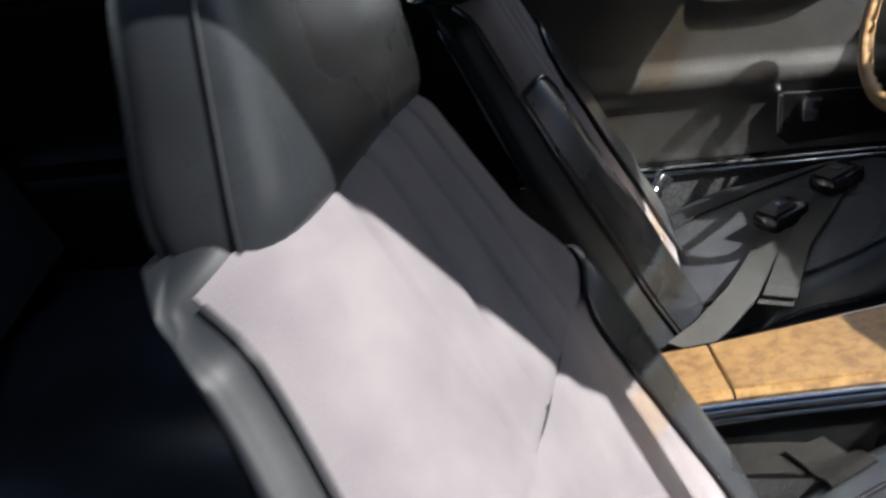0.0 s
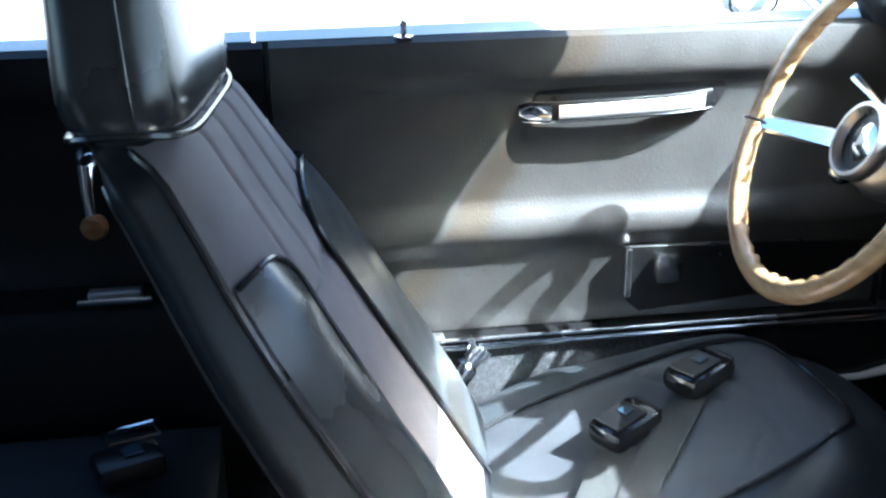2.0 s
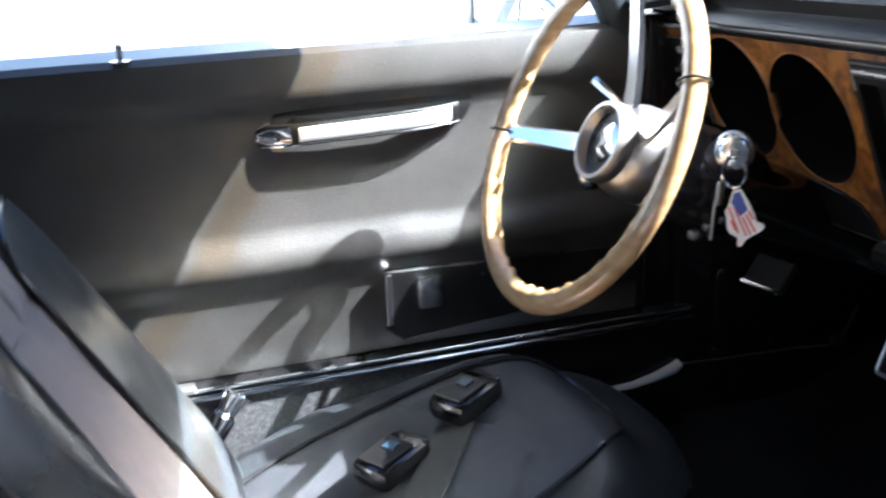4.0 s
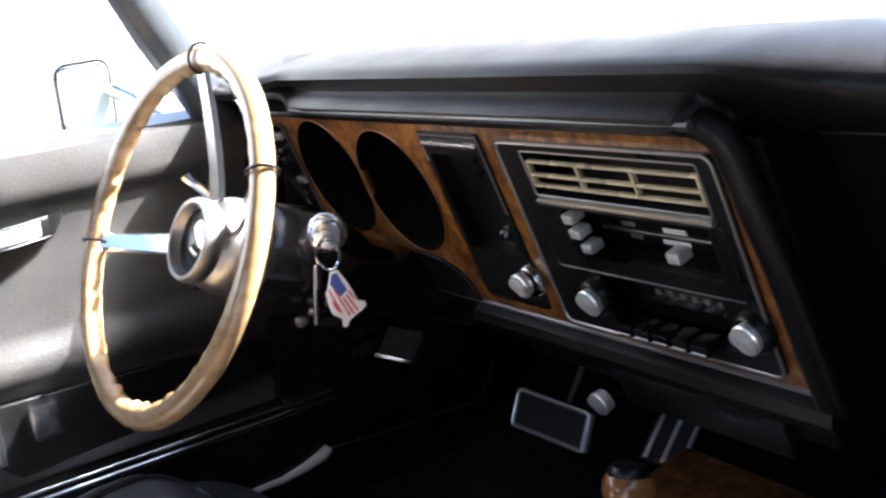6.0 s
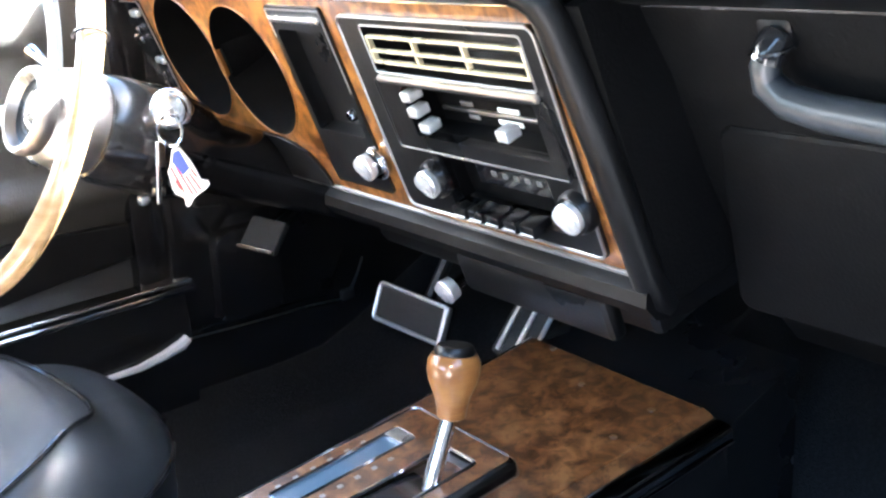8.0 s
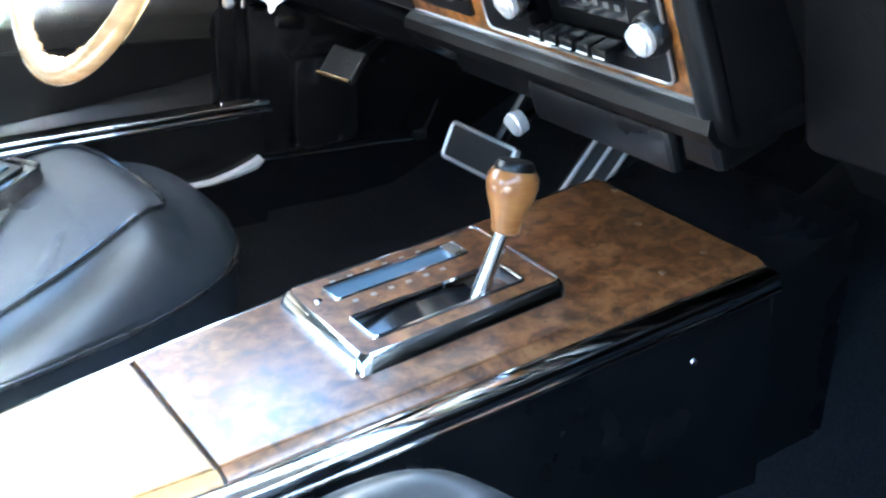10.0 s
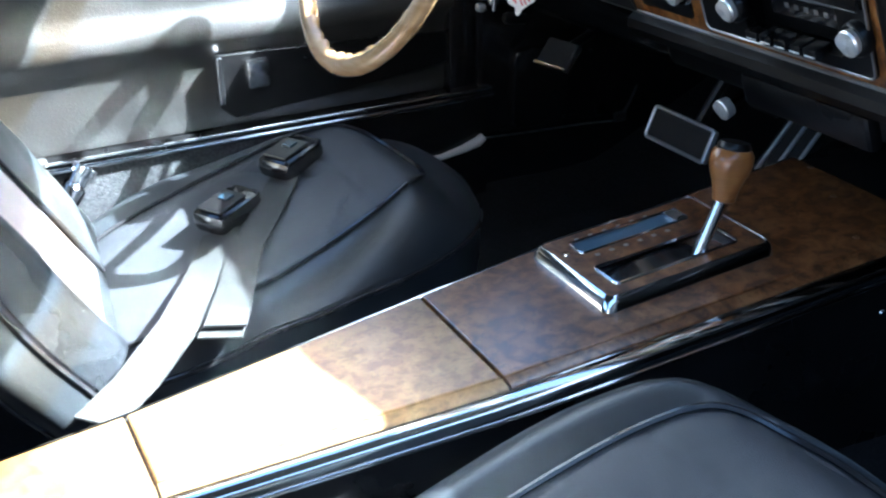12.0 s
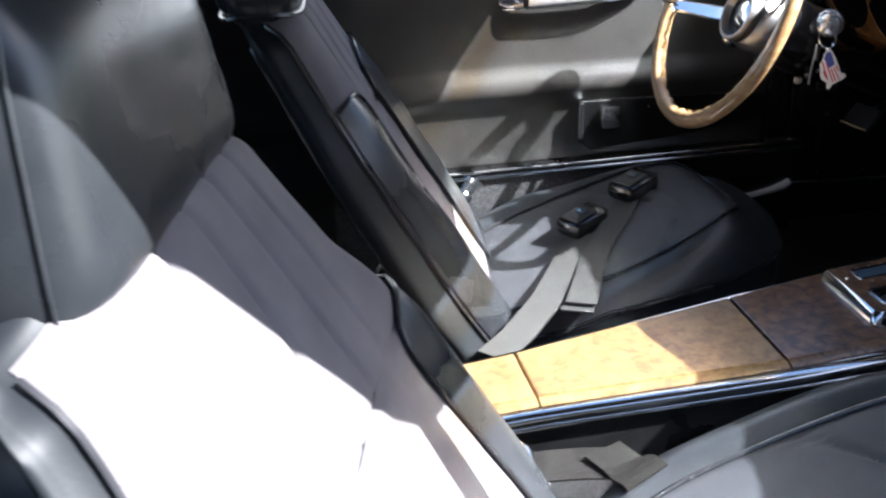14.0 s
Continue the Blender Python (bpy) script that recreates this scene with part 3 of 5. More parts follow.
def dashboard():
    d = thing("dashboard", (0.45, 0.0, 0.40), "black padded dashboard with burl walnut instrument panel", "dashboard")
    # instrument panel veneer with its openings
    holes = [disc(0.336, 0.015, 0.072), disc(0.4765, 0.022, 0.0725), rect(0.143, 0.240, -0.092, 0.089, 0.004), rect(-0.138, 0.115, -0.099, 0.087, 0.008)]
    part("veneer_panel", plate([(-0.160, -0.106), (0.69, -0.106), (0.68, 0.100), (-0.146, 0.104)], holes, dp, -0.004, 0.0), WOOD, d, "glossy burl walnut veneer")
    part("veneer_edge_trim", join(tube([dp(-0.162, -0.108, 0.001), dp(0.64, -0.108, 0.001)], 0.0022, 6), tube([dp(-0.162, -0.108, 0.001), dp(-0.148, 0.106, 0.001)], 0.0022, 6), tube([dp(-0.148, 0.106, 0.001), dp(0.63, 0.102, 0.001)], 0.0022, 6)), TRIM_GREY, d, "thin bright edge trim")
    part("carrier", plate([(-0.165, -0.112), (0.70, -0.112), (0.69, 0.110), (-0.150, 0.110)], holes, dp, -0.03, -0.005), PLASTIC, d)
    part("column_cover", prism([(0.262, -0.107), (0.268, -0.088), (0.284, -0.072), (0.310, -0.063), (0.345, -0.0595), (0.40, -0.0590), (0.46, -0.0590), (0.515, -0.063), (0.53, -0.107)], lambda a, b, c: dp(a, b, 0.0006 + c), 0.0035, 0.001), PLASTIC, d, "black cover round the steering column")
    # instruments
    for a, b, r in ((0.336, 0.015, 0.072), (0.4765, 0.022, 0.0725)):
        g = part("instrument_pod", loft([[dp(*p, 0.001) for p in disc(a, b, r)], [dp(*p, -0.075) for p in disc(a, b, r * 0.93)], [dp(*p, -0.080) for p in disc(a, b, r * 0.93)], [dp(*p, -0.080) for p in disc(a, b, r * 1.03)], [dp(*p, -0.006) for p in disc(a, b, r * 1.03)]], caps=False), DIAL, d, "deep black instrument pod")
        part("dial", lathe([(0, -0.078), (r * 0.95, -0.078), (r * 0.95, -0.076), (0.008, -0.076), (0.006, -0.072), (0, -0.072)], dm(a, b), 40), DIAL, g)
        part("pod_rim", tube([dp(*p, 0.001) for p in disc(a, b, r + 0.001)], 0.0009, 6, closed=True), KNOB_WOOD, g)
        bars = []
        for k in range(13):
            t = radians(-220 + k * 260 / 12 + 180)
            bars.append(tube([dp(a + r * 0.72 * math.cos(t), b + r * 0.72 * math.sin(t), -0.075), dp(a + r * 0.85 * math.cos(t), b + r * 0.85 * math.sin(t), -0.075)], 0.0012, 4))
        part("dial_marks", join(*bars), MARK, g, "pale dial marks")
        t = radians(215)
        part("needle", tube([dp(a, b, -0.071), dp(a + r * 0.78 * math.cos(t), b + r * 0.78 * math.sin(t), -0.071)], [0.0018, 0.0008], 5), RED, g)
    # clock panel beside the instruments
    p = part("side_panel", plate(rect(0.141, 0.242, -0.094, 0.091, 0.004), [rect(0.150, 0.233, -0.036, 0.068, 0.004)], dp, -0.006, 0.003), PLASTIC, d, "black moulded side panel")
    part("recess", join(dbox(0.148, 0.235, -0.038, 0.070, -0.022, -0.014, 0.001), dbox(0.146, 0.150, -0.038, 0.070, -0.036, 0.0, 0.001), dbox(0.233, 0.237, -0.038, 0.070, -0.036, 0.0, 0.001), dbox(0.148, 0.235, 0.068, 0.072, -0.036, 0.0, 0.001), dbox(0.148, 0.235, -0.040, -0.036, -0.036, 0.0, 0.001)), PLASTIC, p)
    part("top_trim", dbox(0.146, 0.237, 0.076, 0.082, 0.002, 0.006, 0.002), ALU, p, "bright trim bar")
    part("stud", lathe([(0.006, 0), (0.006, 0.008), (0.004, 0.011), (0, 0.0115)], dm(0.176, -0.020, -0.013), 14), CHROME, p, "small chrome stud")
    part("outline", tube([dp(0.240, 0.060, 0.003), dp(0.240, 0.088, 0.003), dp(0.143, 0.088, 0.003), dp(0.143, 0.010, 0.003)], 0.0011, 5), TRIM_GREY, p)
    # centre stack
    s = part("centre_fascia", plate(rect(-0.138, 0.115, -0.099, 0.087, 0.008), [rect(-0.120, 0.081, 0.038, 0.078, 0.003), rect(-0.110, 0.056, -0.020, 0.026, 0.003), rect(-0.098, 0.040, -0.084, -0.036, 0.003)], dp, -0.006, 0.004), PLASTIC, d, "black moulded centre fascia")
    part("fascia_outline", tube([dp(*q, 0.004) for q in rect(-0.137, 0.114, -0.098, 0.086, 0.008)], 0.0015, 5, closed=True), TRIM_GREY, s, "thin bright outline")
    part("vent_well", join(dbox(-0.122, 0.083, 0.036, 0.080, -0.045, -0.040, 0.001), dbox(-0.124, -0.120, 0.036, 0.080, -0.042, 0.0, 0.001), dbox(0.081, 0.085, 0.036, 0.080, -0.042, 0.0, 0.001), dbox(-0.122, 0.083, 0.078, 0.082, -0.042, 0.0, 0.001), dbox(-0.122, 0.083, 0.034, 0.038, -0.042, 0.0, 0.001)), PLASTIC, s)
    for b in (0.0455, 0.0555, 0.068):
        part("vent_slat", dbox(-0.117, 0.080, b - 0.0013, b + 0.0013, -0.0012, 0.003, 0.0005), GOLD, s, "pale gold vent slat")
    for a in (0.0795, 0.016, -0.048, -0.1165):
        part("vent_post", dbox(a - 0.0013, a + 0.0013, 0.0445, 0.0690, -0.0015, 0.0035, 0.0005), GOLD, s, "pale gold vent post")
    part("vent_outline", tube([dp(*q, 0.004) for q in rect(-0.121, 0.082, 0.037, 0.079, 0.003)], 0.0010, 5, closed=True), TRIM_GREY, s)
    part("vent_ledge", dbox(-0.122, 0.080, 0.029, 0.036, 0.002, 0.009, 0.003), STEEL, s, "dull metal ledge")
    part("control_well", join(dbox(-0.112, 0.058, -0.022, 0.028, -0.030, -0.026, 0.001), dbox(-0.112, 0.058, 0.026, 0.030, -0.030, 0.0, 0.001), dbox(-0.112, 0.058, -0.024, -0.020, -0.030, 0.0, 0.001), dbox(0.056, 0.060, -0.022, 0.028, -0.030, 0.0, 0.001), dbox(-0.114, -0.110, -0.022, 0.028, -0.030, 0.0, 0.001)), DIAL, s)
    part("heater_frame", tube([dp(*q, 0.0045) for q in rect(-0.127, 0.090, -0.034, 0.030, 0.004)], 0.0012, 5, closed=True), PLASTIC, s)
    for k, (a, b) in enumerate(((0.047, 0.018), (0.045, 0.004), (0.036, -0.009))):
        part("heater_lever", dbox(a - 0.0068, a + 0.0068, b - 0.0046, b + 0.0046, -0.006, 0.009, 0.002), SPUN, s, "bright heater lever")
    part("heater_lever", dbox(-0.074, -0.060, -0.008, 0.002, -0.006, 0.009, 0.002), SPUN, s, "bright heater lever")
    for k, (a0, a1, b) in enumerate(((0.030, 0.006, 0.016), (0.0, -0.02, 0.015), (-0.03, -0.048, 0.015), (-0.06, -0.074, 0.014), (-0.082, -0.104, 0.012), (0.024, 0.008, -0.002), (-0.024, -0.05, -0.003), (-0.086, -0.104, -0.003), (0.018, 0.004, -0.013), (-0.02, -0.05, -0.014))):
        part("heater_mark", dbox(a1, a0, b - 0.0022, b + 0.0022, -0.026, -0.025, 0.0004), MARK if k % 3 == 0 else TRIM_GREY, s, "pale marking bar")
    for b in (0.0085, -0.0075):
        part("lever_slot", dbox(-0.104, 0.050, b - 0.0016, b + 0.0016, -0.0262, -0.0235, 0.0006), STEEL, s, "dull metal lever slot")
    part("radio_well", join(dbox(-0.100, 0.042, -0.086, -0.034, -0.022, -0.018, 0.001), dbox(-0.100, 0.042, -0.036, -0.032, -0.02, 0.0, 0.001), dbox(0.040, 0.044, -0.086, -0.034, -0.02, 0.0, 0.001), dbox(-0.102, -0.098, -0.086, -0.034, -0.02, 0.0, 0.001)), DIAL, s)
    part("radio_window", dbox(-0.086, 0.020, -0.070, -0.044, -0.018, -0.014, 0.002), GLOSS_BLACK, s, "glossy radio tuning window")
    for k in range(6):
        part("radio_mark", dbox(-0.078 + k * 0.014, -0.072 + k * 0.014, -0.060, -0.055, -0.014, -0.0135, 0.0002), TRIM_GREY, s, "pale marking bar")
    part("radio_pointer", dbox(-0.0855, -0.0835, -0.069, -0.050, -0.014, -0.013, 0.0003), RED, s)
    for k in range(5):
        a = 0.020 - k * 0.0215
        bt = part("radio_button", dbox(a - 0.0092, a + 0.0092, -0.088, -0.077, -0.004, 0.016, 0.002), PLASTIC, s, "black radio push button")
        part("button_line", dbox(a - 0.0072, a + 0.0072, -0.0855, -0.0838, 0.0155, 0.0166, 0.0004), MARK, bt)
    for a, b in ((0.052, -0.060), (-0.124, -0.058), (0.150, -0.060)):
        k = part("knob_collar", lathe([(0.0178, 0), (0.0172, 0.007), (0.0150, 0.010), (0, 0.010)] if a < 0.15 else [(0.0120, 0.006), (0.0120, 0.010), (0, 0.010)], dm(a, b, 0.002), 28), PLASTIC, s if a < 0.15 else p, "black knob collar")
        part("knob_face", spun_knob(dm(a, b, 0.002)), KNOB_FACE, k, "spun aluminium knob")
    part("knob_base", lathe([(0.0165, 0), (0.0165, 0.004), (0.0145, 0.0065), (0, 0.0065)], dm(0.147, -0.061, 0.002), 24), CHROME, p, "chrome knob base")
    # switches by the door
    sw = part("switch_panel", prism(rect(0.556, 0.668, -0.040, 0.088, 0.006), dp, 0.0025, 0.0008), GLOSS_BLACK, d, "glossy black switch panel")
    part("panel_outline", tube([dp(*q, 0.0025) for q in rect(0.557, 0.667, -0.039, 0.087, 0.006)], 0.0009, 5, closed=True), TRIM_GREY, sw)
    for a, b in ((0.577, 0.073), (0.568, 0.014)):
        part("switch_bar", dbox(a - 0.011, a + 0.011, b - 0.004, b + 0.004, 0.002, 0.007, 0.0015), SPUN, sw, "bright switch bar")
    for a, b in ((0.588, 0.053), (0.592, 0.040), (0.577, -0.005), (0.581, -0.017)):
        part("rocker", dbox(a - 0.0052, a + 0.0052, b - 0.0045, b + 0.0045, 0.002, 0.009, 0.0015), CHROME, sw, "small chrome rocker")
    part("lamp_knob", lathe([(0.012, 0), (0.012, 0.003), (0.0065, 0.005), (0.0065, 0.014), (0.0105, 0.016), (0.0105, 0.022), (0.008, 0.024), (0, 0.0245)], dm(0.626, 0.038, 0.002), 20), CHROME, sw, "chrome headlamp knob")
    part("wiper_knob", lathe([(0.013, 0), (0.013, 0.003), (0.010, 0.006), (0.010, 0.012), (0.007, 0.014), (0, 0.014)], dm(0.640, -0.006, 0.002), 20), GLOSS_BLACK, sw, "glossy black wiper knob")
    part("knob_ring", tube([dp(a, b, 0.0055) for a, b in disc(0.640, -0.006, 0.0125, 24)], 0.0012, 5, closed=True), CHROME, sw)
    # pad: the hood over the instruments, its roll and the deep top
    hood = [(-0.03, -0.37), (0.067, -0.246), (0.143, -0.078), (0.151, -0.04), (0.1535, -0.012), (0.1525, 0.0), (0.148, 0.006), (0.140, 0.005), (0.133, 0.003), (0.1295, 0.008), (0.128, 0.018), (0.124, 0.0245), (0.117, 0.026), (0.110, 0.021), (0.107, 0.012), (0.104, 0.0), (0.100, -0.03), (0.080, -0.12), (0.0, -0.27)]
    brow = [(-0.03, -0.37), (0.078, -0.246), (0.131, -0.078), (0.134, -0.052), (0.1325, -0.034), (0.128, -0.024), (0.122, -0.0185), (0.117, -0.0165), (0.112, -0.016), (0.104, -0.019), (0.097, -0.024), (0.090, -0.031), (0.084, -0.039), (0.080, -0.046), (0.078, -0.052), (0.077, -0.060), (0.074, -0.080), (0.060, -0.13), (0.0, -0.27)]
    def pad_ring(a):
        """The hood with its lip stands over the instruments; a plain brow runs on before the passenger."""
        lip, roll_end = smooth(-a, 0.138, 0.166), smooth(-a, 0.150, 0.32)
        back = 0.034 * smooth(a, 0.44, 0.56)
        hook = 0.036 * smooth(a, 0.50, 0.565)
        ks = [roll_end] * 8 + [lip * 0.5 + roll_end * 0.5] + [lip] * 10
        return [dp(a, b0 + (b1 - b0) * k, c0 + (c1 - c0) * k - (back if c0 > -0.05 and b0 < 0.135 else -hook if c0 > -0.05 else 0)) for (b0, c0), (b1, c1), k in zip(hood, brow, ks)]
    part("pad", loft([pad_ring(a) for a in (-0.68, -0.4, -0.32, -0.28, -0.24, -0.21, -0.19, -0.178, -0.168, -0.163, -0.158, -0.153, -0.147, -0.143, -0.138, -0.13, 0.0, 0.3, 0.42, 0.46, 0.50, 0.53, 0.56, 0.6, 0.66)]), PAD_VINYL, d, "black padded dash top and hood")
    part("hood_trim", tube([dp(-0.150, 0.1035, 0.006), dp(0.0, 0.1035, 0.008), (dp(0.3, 0.1035, 0.008)), dp(0.63, 0.1035, 0.008)], 0.0018, 6), CHROME, d, "thin bright hood trim")
    part("hood_lip", tube([dp(-0.150, 0.119, 0.022), dp(0.0, 0.119, 0.023), (dp(0.3, 0.119, 0.023)), dp(0.46, 0.119, 0.022)], 0.0035, 8), VINYL, d)
    # passenger side: a set-back face under the same top
    face = [(0.00, -0.20), (0.085, -0.10), (0.086, -0.060), (0.078, -0.052), (0.066, -0.054), (0.02, -0.064), (-0.06, -0.071), (-0.16, -0.088), (-0.25, -0.125), (-0.27, -0.16), (-0.20, -0.30)]
    part("passenger_pad", loft([[dp(a, b, c) for b, c in face] for a in (-0.68, -0.4, -0.20, -0.174)]), SHADED_VINYL, d, "black padded passenger dash")
    part("side_border", tube([dp(a, b, c) for a, b, c in ((-0.118, 0.1165, 0.012), (-0.134, 0.1160, 0.010), (-0.146, 0.1120, 0.007), (-0.1535, 0.1040, 0.004), (-0.1570, 0.0920, 0.002), (-0.1650, 0.0, 0.0), (-0.1705, -0.108, 0.0), (-0.1710, -0.126, -0.002), (-0.1700, -0.136, -0.008))], [0.0095, 0.0105, 0.0115, 0.0120, 0.0125, 0.0125, 0.0125, 0.0125, 0.0110], 12), PAD_VINYL, d, "black padded border")
    part("fascia_side", loft([[dp(-0.165 - t, b, c) for b, c in ((0.098, -0.004), (0.100, -0.09), (-0.145, -0.12), (-0.135, -0.010))] for t in (0.0, 0.006, 0.014)]), SHADED_VINYL, d)
    part("brow_welt", tube([dp(a, 0.0795, -0.0475) for a in (-0.68, -0.4, -0.21, -0.186)], 0.0019, 6), PIPING, d)
    gb = part("glovebox_door", prism(rect(-0.56, -0.204, -0.185, -0.015, 0.014), lambda a, b, c: dp(a - 0.19 * (b + 0.015), b, c - 0.080 + 0.06 * min(0.0, b)), 0.016, 0.004), SHADED_VINYL, d, "black glovebox door")
    part("glovebox_latch", dbox(-0.40, -0.34, -0.160, -0.148, -0.076, -0.068, 0.002), CHROME, gb)
    # grab handle
    h = part("grab_handle", tube([dp(-0.282, 0.060, -0.058), dp(-0.282, 0.055, -0.048), dp(-0.277, 0.044, -0.044), dp(-0.277, 0.033, -0.043), dp(-0.290, 0.023, -0.042), dp(-0.315, 0.018, -0.042), dp(-0.36, 0.015, -0.042), dp(-0.46, 0.012, -0.042), dp(-0.53, 0.020, -0.044), dp(-0.545, 0.055, -0.062)], [0.0085, 0.0085, 0.0095, 0.0105, 0.011, 0.0115, 0.0115, 0.0115, 0.010, 0.010], 12), VINYL, d, "black moulded grab handle")
    part("handle_cap", tube([dp(-0.2825, 0.0580, -0.0545), dp(-0.2815, 0.0540, -0.0475), dp(-0.279, 0.0480, -0.0452)], [0.0108, 0.0112, 0.0112], 16), GLOSS_BLACK, h, "glossy black handle cap")
    part("cap_band", tube([dp(-0.2815 + 0.0125 * math.cos(f), 0.0535 + 0.002 * math.sin(f), -0.0468 + 0.0125 * math.sin(f)) for f in [2 * math.pi * k / 20 for k in range(20)]], 0.0014, 6, closed=True), CHROME, h, "thin chrome band")
    part("handle_mount", dbox(-0.294, -0.268, 0.050, 0.070, -0.070, -0.052, 0.004), PLASTIC, h)
    # knee roll under the veneer and the plate below
    roll = [(-0.108, 0.0), (-0.113, 0.012), (-0.122, 0.016), (-0.136, 0.010), (-0.150, -0.02), (-0.158, -0.07), (-0.15, -0.12), (-0.108, -0.10)]
    part("knee_roll", loft([[dp(a, b, c) for b, c in roll] for a in (-0.178, -0.17, 0.0, 0.27)]), PAD_VINYL, d, "black knee roll")
    part("knee_roll_outer", loft([[dp(a, b, c) for b, c in roll] for a in (0.46, 0.50, 0.63)]), PAD_VINYL, d, "black knee roll")
    part("ashtray_front", dbox(-0.118, 0.075, -0.182, -0.142, -0.010, 0.006, 0.006), PLASTIC, d, "black ashtray front")
    part("lower_panel", dbox(-0.13, 0.28, -0.20, -0.13, -0.10, -0.03, 0.01), PLASTIC, d)


dashboard()

# ---- steering ----
WC = Vector((0.116, 0.419, 0.5445))
TILT = radians(23.6)
W_AXIS = Vector((-math.cos(TILT), 0, math.sin(TILT)))
W_SIDE = Vector((0, 1, 0))
W_UP = W_SIDE.cross(W_AXIS)
W_UP = W_UP if W_UP.z > 0 else -W_UP


def wp(u, v, c=0.0):
    return WC + u * W_SIDE + v * W_UP + c * W_AXIS


def wm(c=0.0):
    return Matrix.Translation(wp(0, 0, c)) @ Matrix((W_UP.cross(W_AXIS), W_UP, W_AXIS)).transposed().to_4x4()


def steering_wheel():
    w = thing("steering_wheel", WC, "tan wood-rimmed steering wheel with three brushed spokes", "steering wheel")
    n, R = 96, 0.1725
    rings = []
    for i in range(n):
        t = 2 * math.pi * i / n
        # finger grips on the inner face of the rim
        g = 0.0026 * math.sin(t * 40)
        q = 14
        ring = []
        for k in range(q):
            f = 2 * math.pi * k / q
            inner = max(0.0, -math.cos(f))
            rr = 0.0125 + g * inner * 1.4
            ring.append(wp((R + rr * math.cos(f)) * math.cos(t), (R + rr * math.cos(f)) * math.sin(t), 0.0105 * math.sin(f)))
        rings.append(ring)
    rings.append(rings[0])
    part("rim", loft(rings, caps=False), RIM_WOOD, w, "tan varnished wood rim with finger grips")
    for ang in (-11, 84, 153):
        t = radians(ang)
        d, s = Vector((math.cos(t), math.sin(t))), Vector((-math.sin(t), math.cos(t)))
        rows = []
        for k in range(9):
            r = 0.040 + (0.170 - 0.040) * k / 8
            half = 0.0125 - 0.003 * k / 8
            c = -0.044 + 0.044 * (k / 8) ** 1.3
            rows.append([wp(d.x * r + s.x * y, d.y * r + s.y * y, c + z) for y, z in ((-half, -0.002), (-half + 0.003, 0.003), (half - 0.003, 0.003), (half, -0.002), (half - 0.003, -0.004), (-half + 0.003, -0.004))])
        sp = part("spoke", loft(rows), SATIN, w, "brushed metal spoke")
        part("rim_collar", tube([wp((R + 0.0148 * math.cos(f)) * d.x, (R + 0.0148 * math.cos(f)) * d.y, 0.0135 * math.sin(f)) for f in [2 * math.pi * k / 16 for k in range(16)]], 0.0016, 5, closed=True), PLASTIC, sp)
    hub = part("hub", lathe([(0.046, -0.090), (0.0495, -0.082), (0.0495, -0.062), (0.045, -0.046), (0.038, -0.038), (0, -0.038)], wm(), 36), STEEL, w, "dull grey hub with a raised collar")
    part("hub_rim", lathe([(0.037, -0.042), (0.0415, -0.036), (0.0425, -0.026), (0.040, -0.020), (0.036, -0.020), (0.033, -0.026), (0.031, -0.034)], wm(), 36), STEEL, hub, "dull metal hub rim")
    part("hub_recess", lathe([(0.0335, -0.030), (0.030, -0.035), (0.027, -0.038), (0, -0.038)], wm(), 36), PLASTIC, hub, "black recessed hub face")
    part("horn_cap", lathe([(0.023, -0.038), (0.023, -0.034), (0.021, -0.030), (0.012, -0.027), (0, -0.0265)], wm(), 30), CHROME, hub, "domed chrome horn cap")
    part("emblem", lathe([(0.010, -0.0272), (0.009, -0.0256), (0, -0.0252)], wm(), 3), STEEL, hub, "small plain emblem shape")


steering_wheel()


LOCK = Vector((0.262, 0.372, 0.522))


def steering_column():
    c = thing("steering_column", wp(0, 0, -0.3), "black steering column with stalks and ignition lock", "steering column")
    part("shroud", lathe([(0.030, -0.080), (0.050, -0.088), (0.054, -0.098), (0.057, -0.16), (0.050, -0.20), (0.040, -0.215), (0.036, -0.45), (0.036, -0.56), (0, -0.56)], wm(), 28), GLOSS_BLACK, c)
    part("tilt_stalk", join(tube([wp(0.045, -0.020, -0.11), wp(0.09, -0.035, -0.095), wp(0.115, -0.045, -0.09)], [0.005, 0.0045, 0.004], 8), lathe([(0.006, -0.014), (0.013, -0.008), (0.015, 0.002), (0.011, 0.012), (0, 0.014)], Matrix.Translation(wp(0.105, -0.045, -0.09)), 14)), CHROME, c, "chrome stalk knob")
    part("turn_stalk", tube([wp(0.05, 0.02, -0.10), wp(0.10, 0.045, -0.075), wp(0.13, 0.055, -0.065)], [0.005, 0.0045, 0.006], 8), CHROME, c, "chrome turn stalk")
    lk = part("ignition_lock", lathe([(0.0205, 0.000), (0.0205, 0.013), (0.0190, 0.0155), (0.0165, 0.0165), (0.0160, 0.024), (0.0150, 0.0265), (0.0120, 0.028), (0, 0.028)], Matrix.Translation(LOCK) @ (Vector((-0.55, -0.83, 0.10)).to_track_quat("Z", "Y").to_matrix().to_4x4()), 32), SATIN, c, "bright metal ignition lock")
    part("key_slot", rbox(LOCK + Vector((-0.55, -0.83, 0.10)) * 0.030, (0.004, 0.014, 0.010), 0.001), STEEL, lk)
    part("lower_bolts", join(*[rbox(wp(-0.045, -0.055 + 0.012 * k, -0.14 - 0.012 * k), (0.012, 0.012, 0.010), 0.003) for k in range(3)]), STEEL, c)


steering_column()


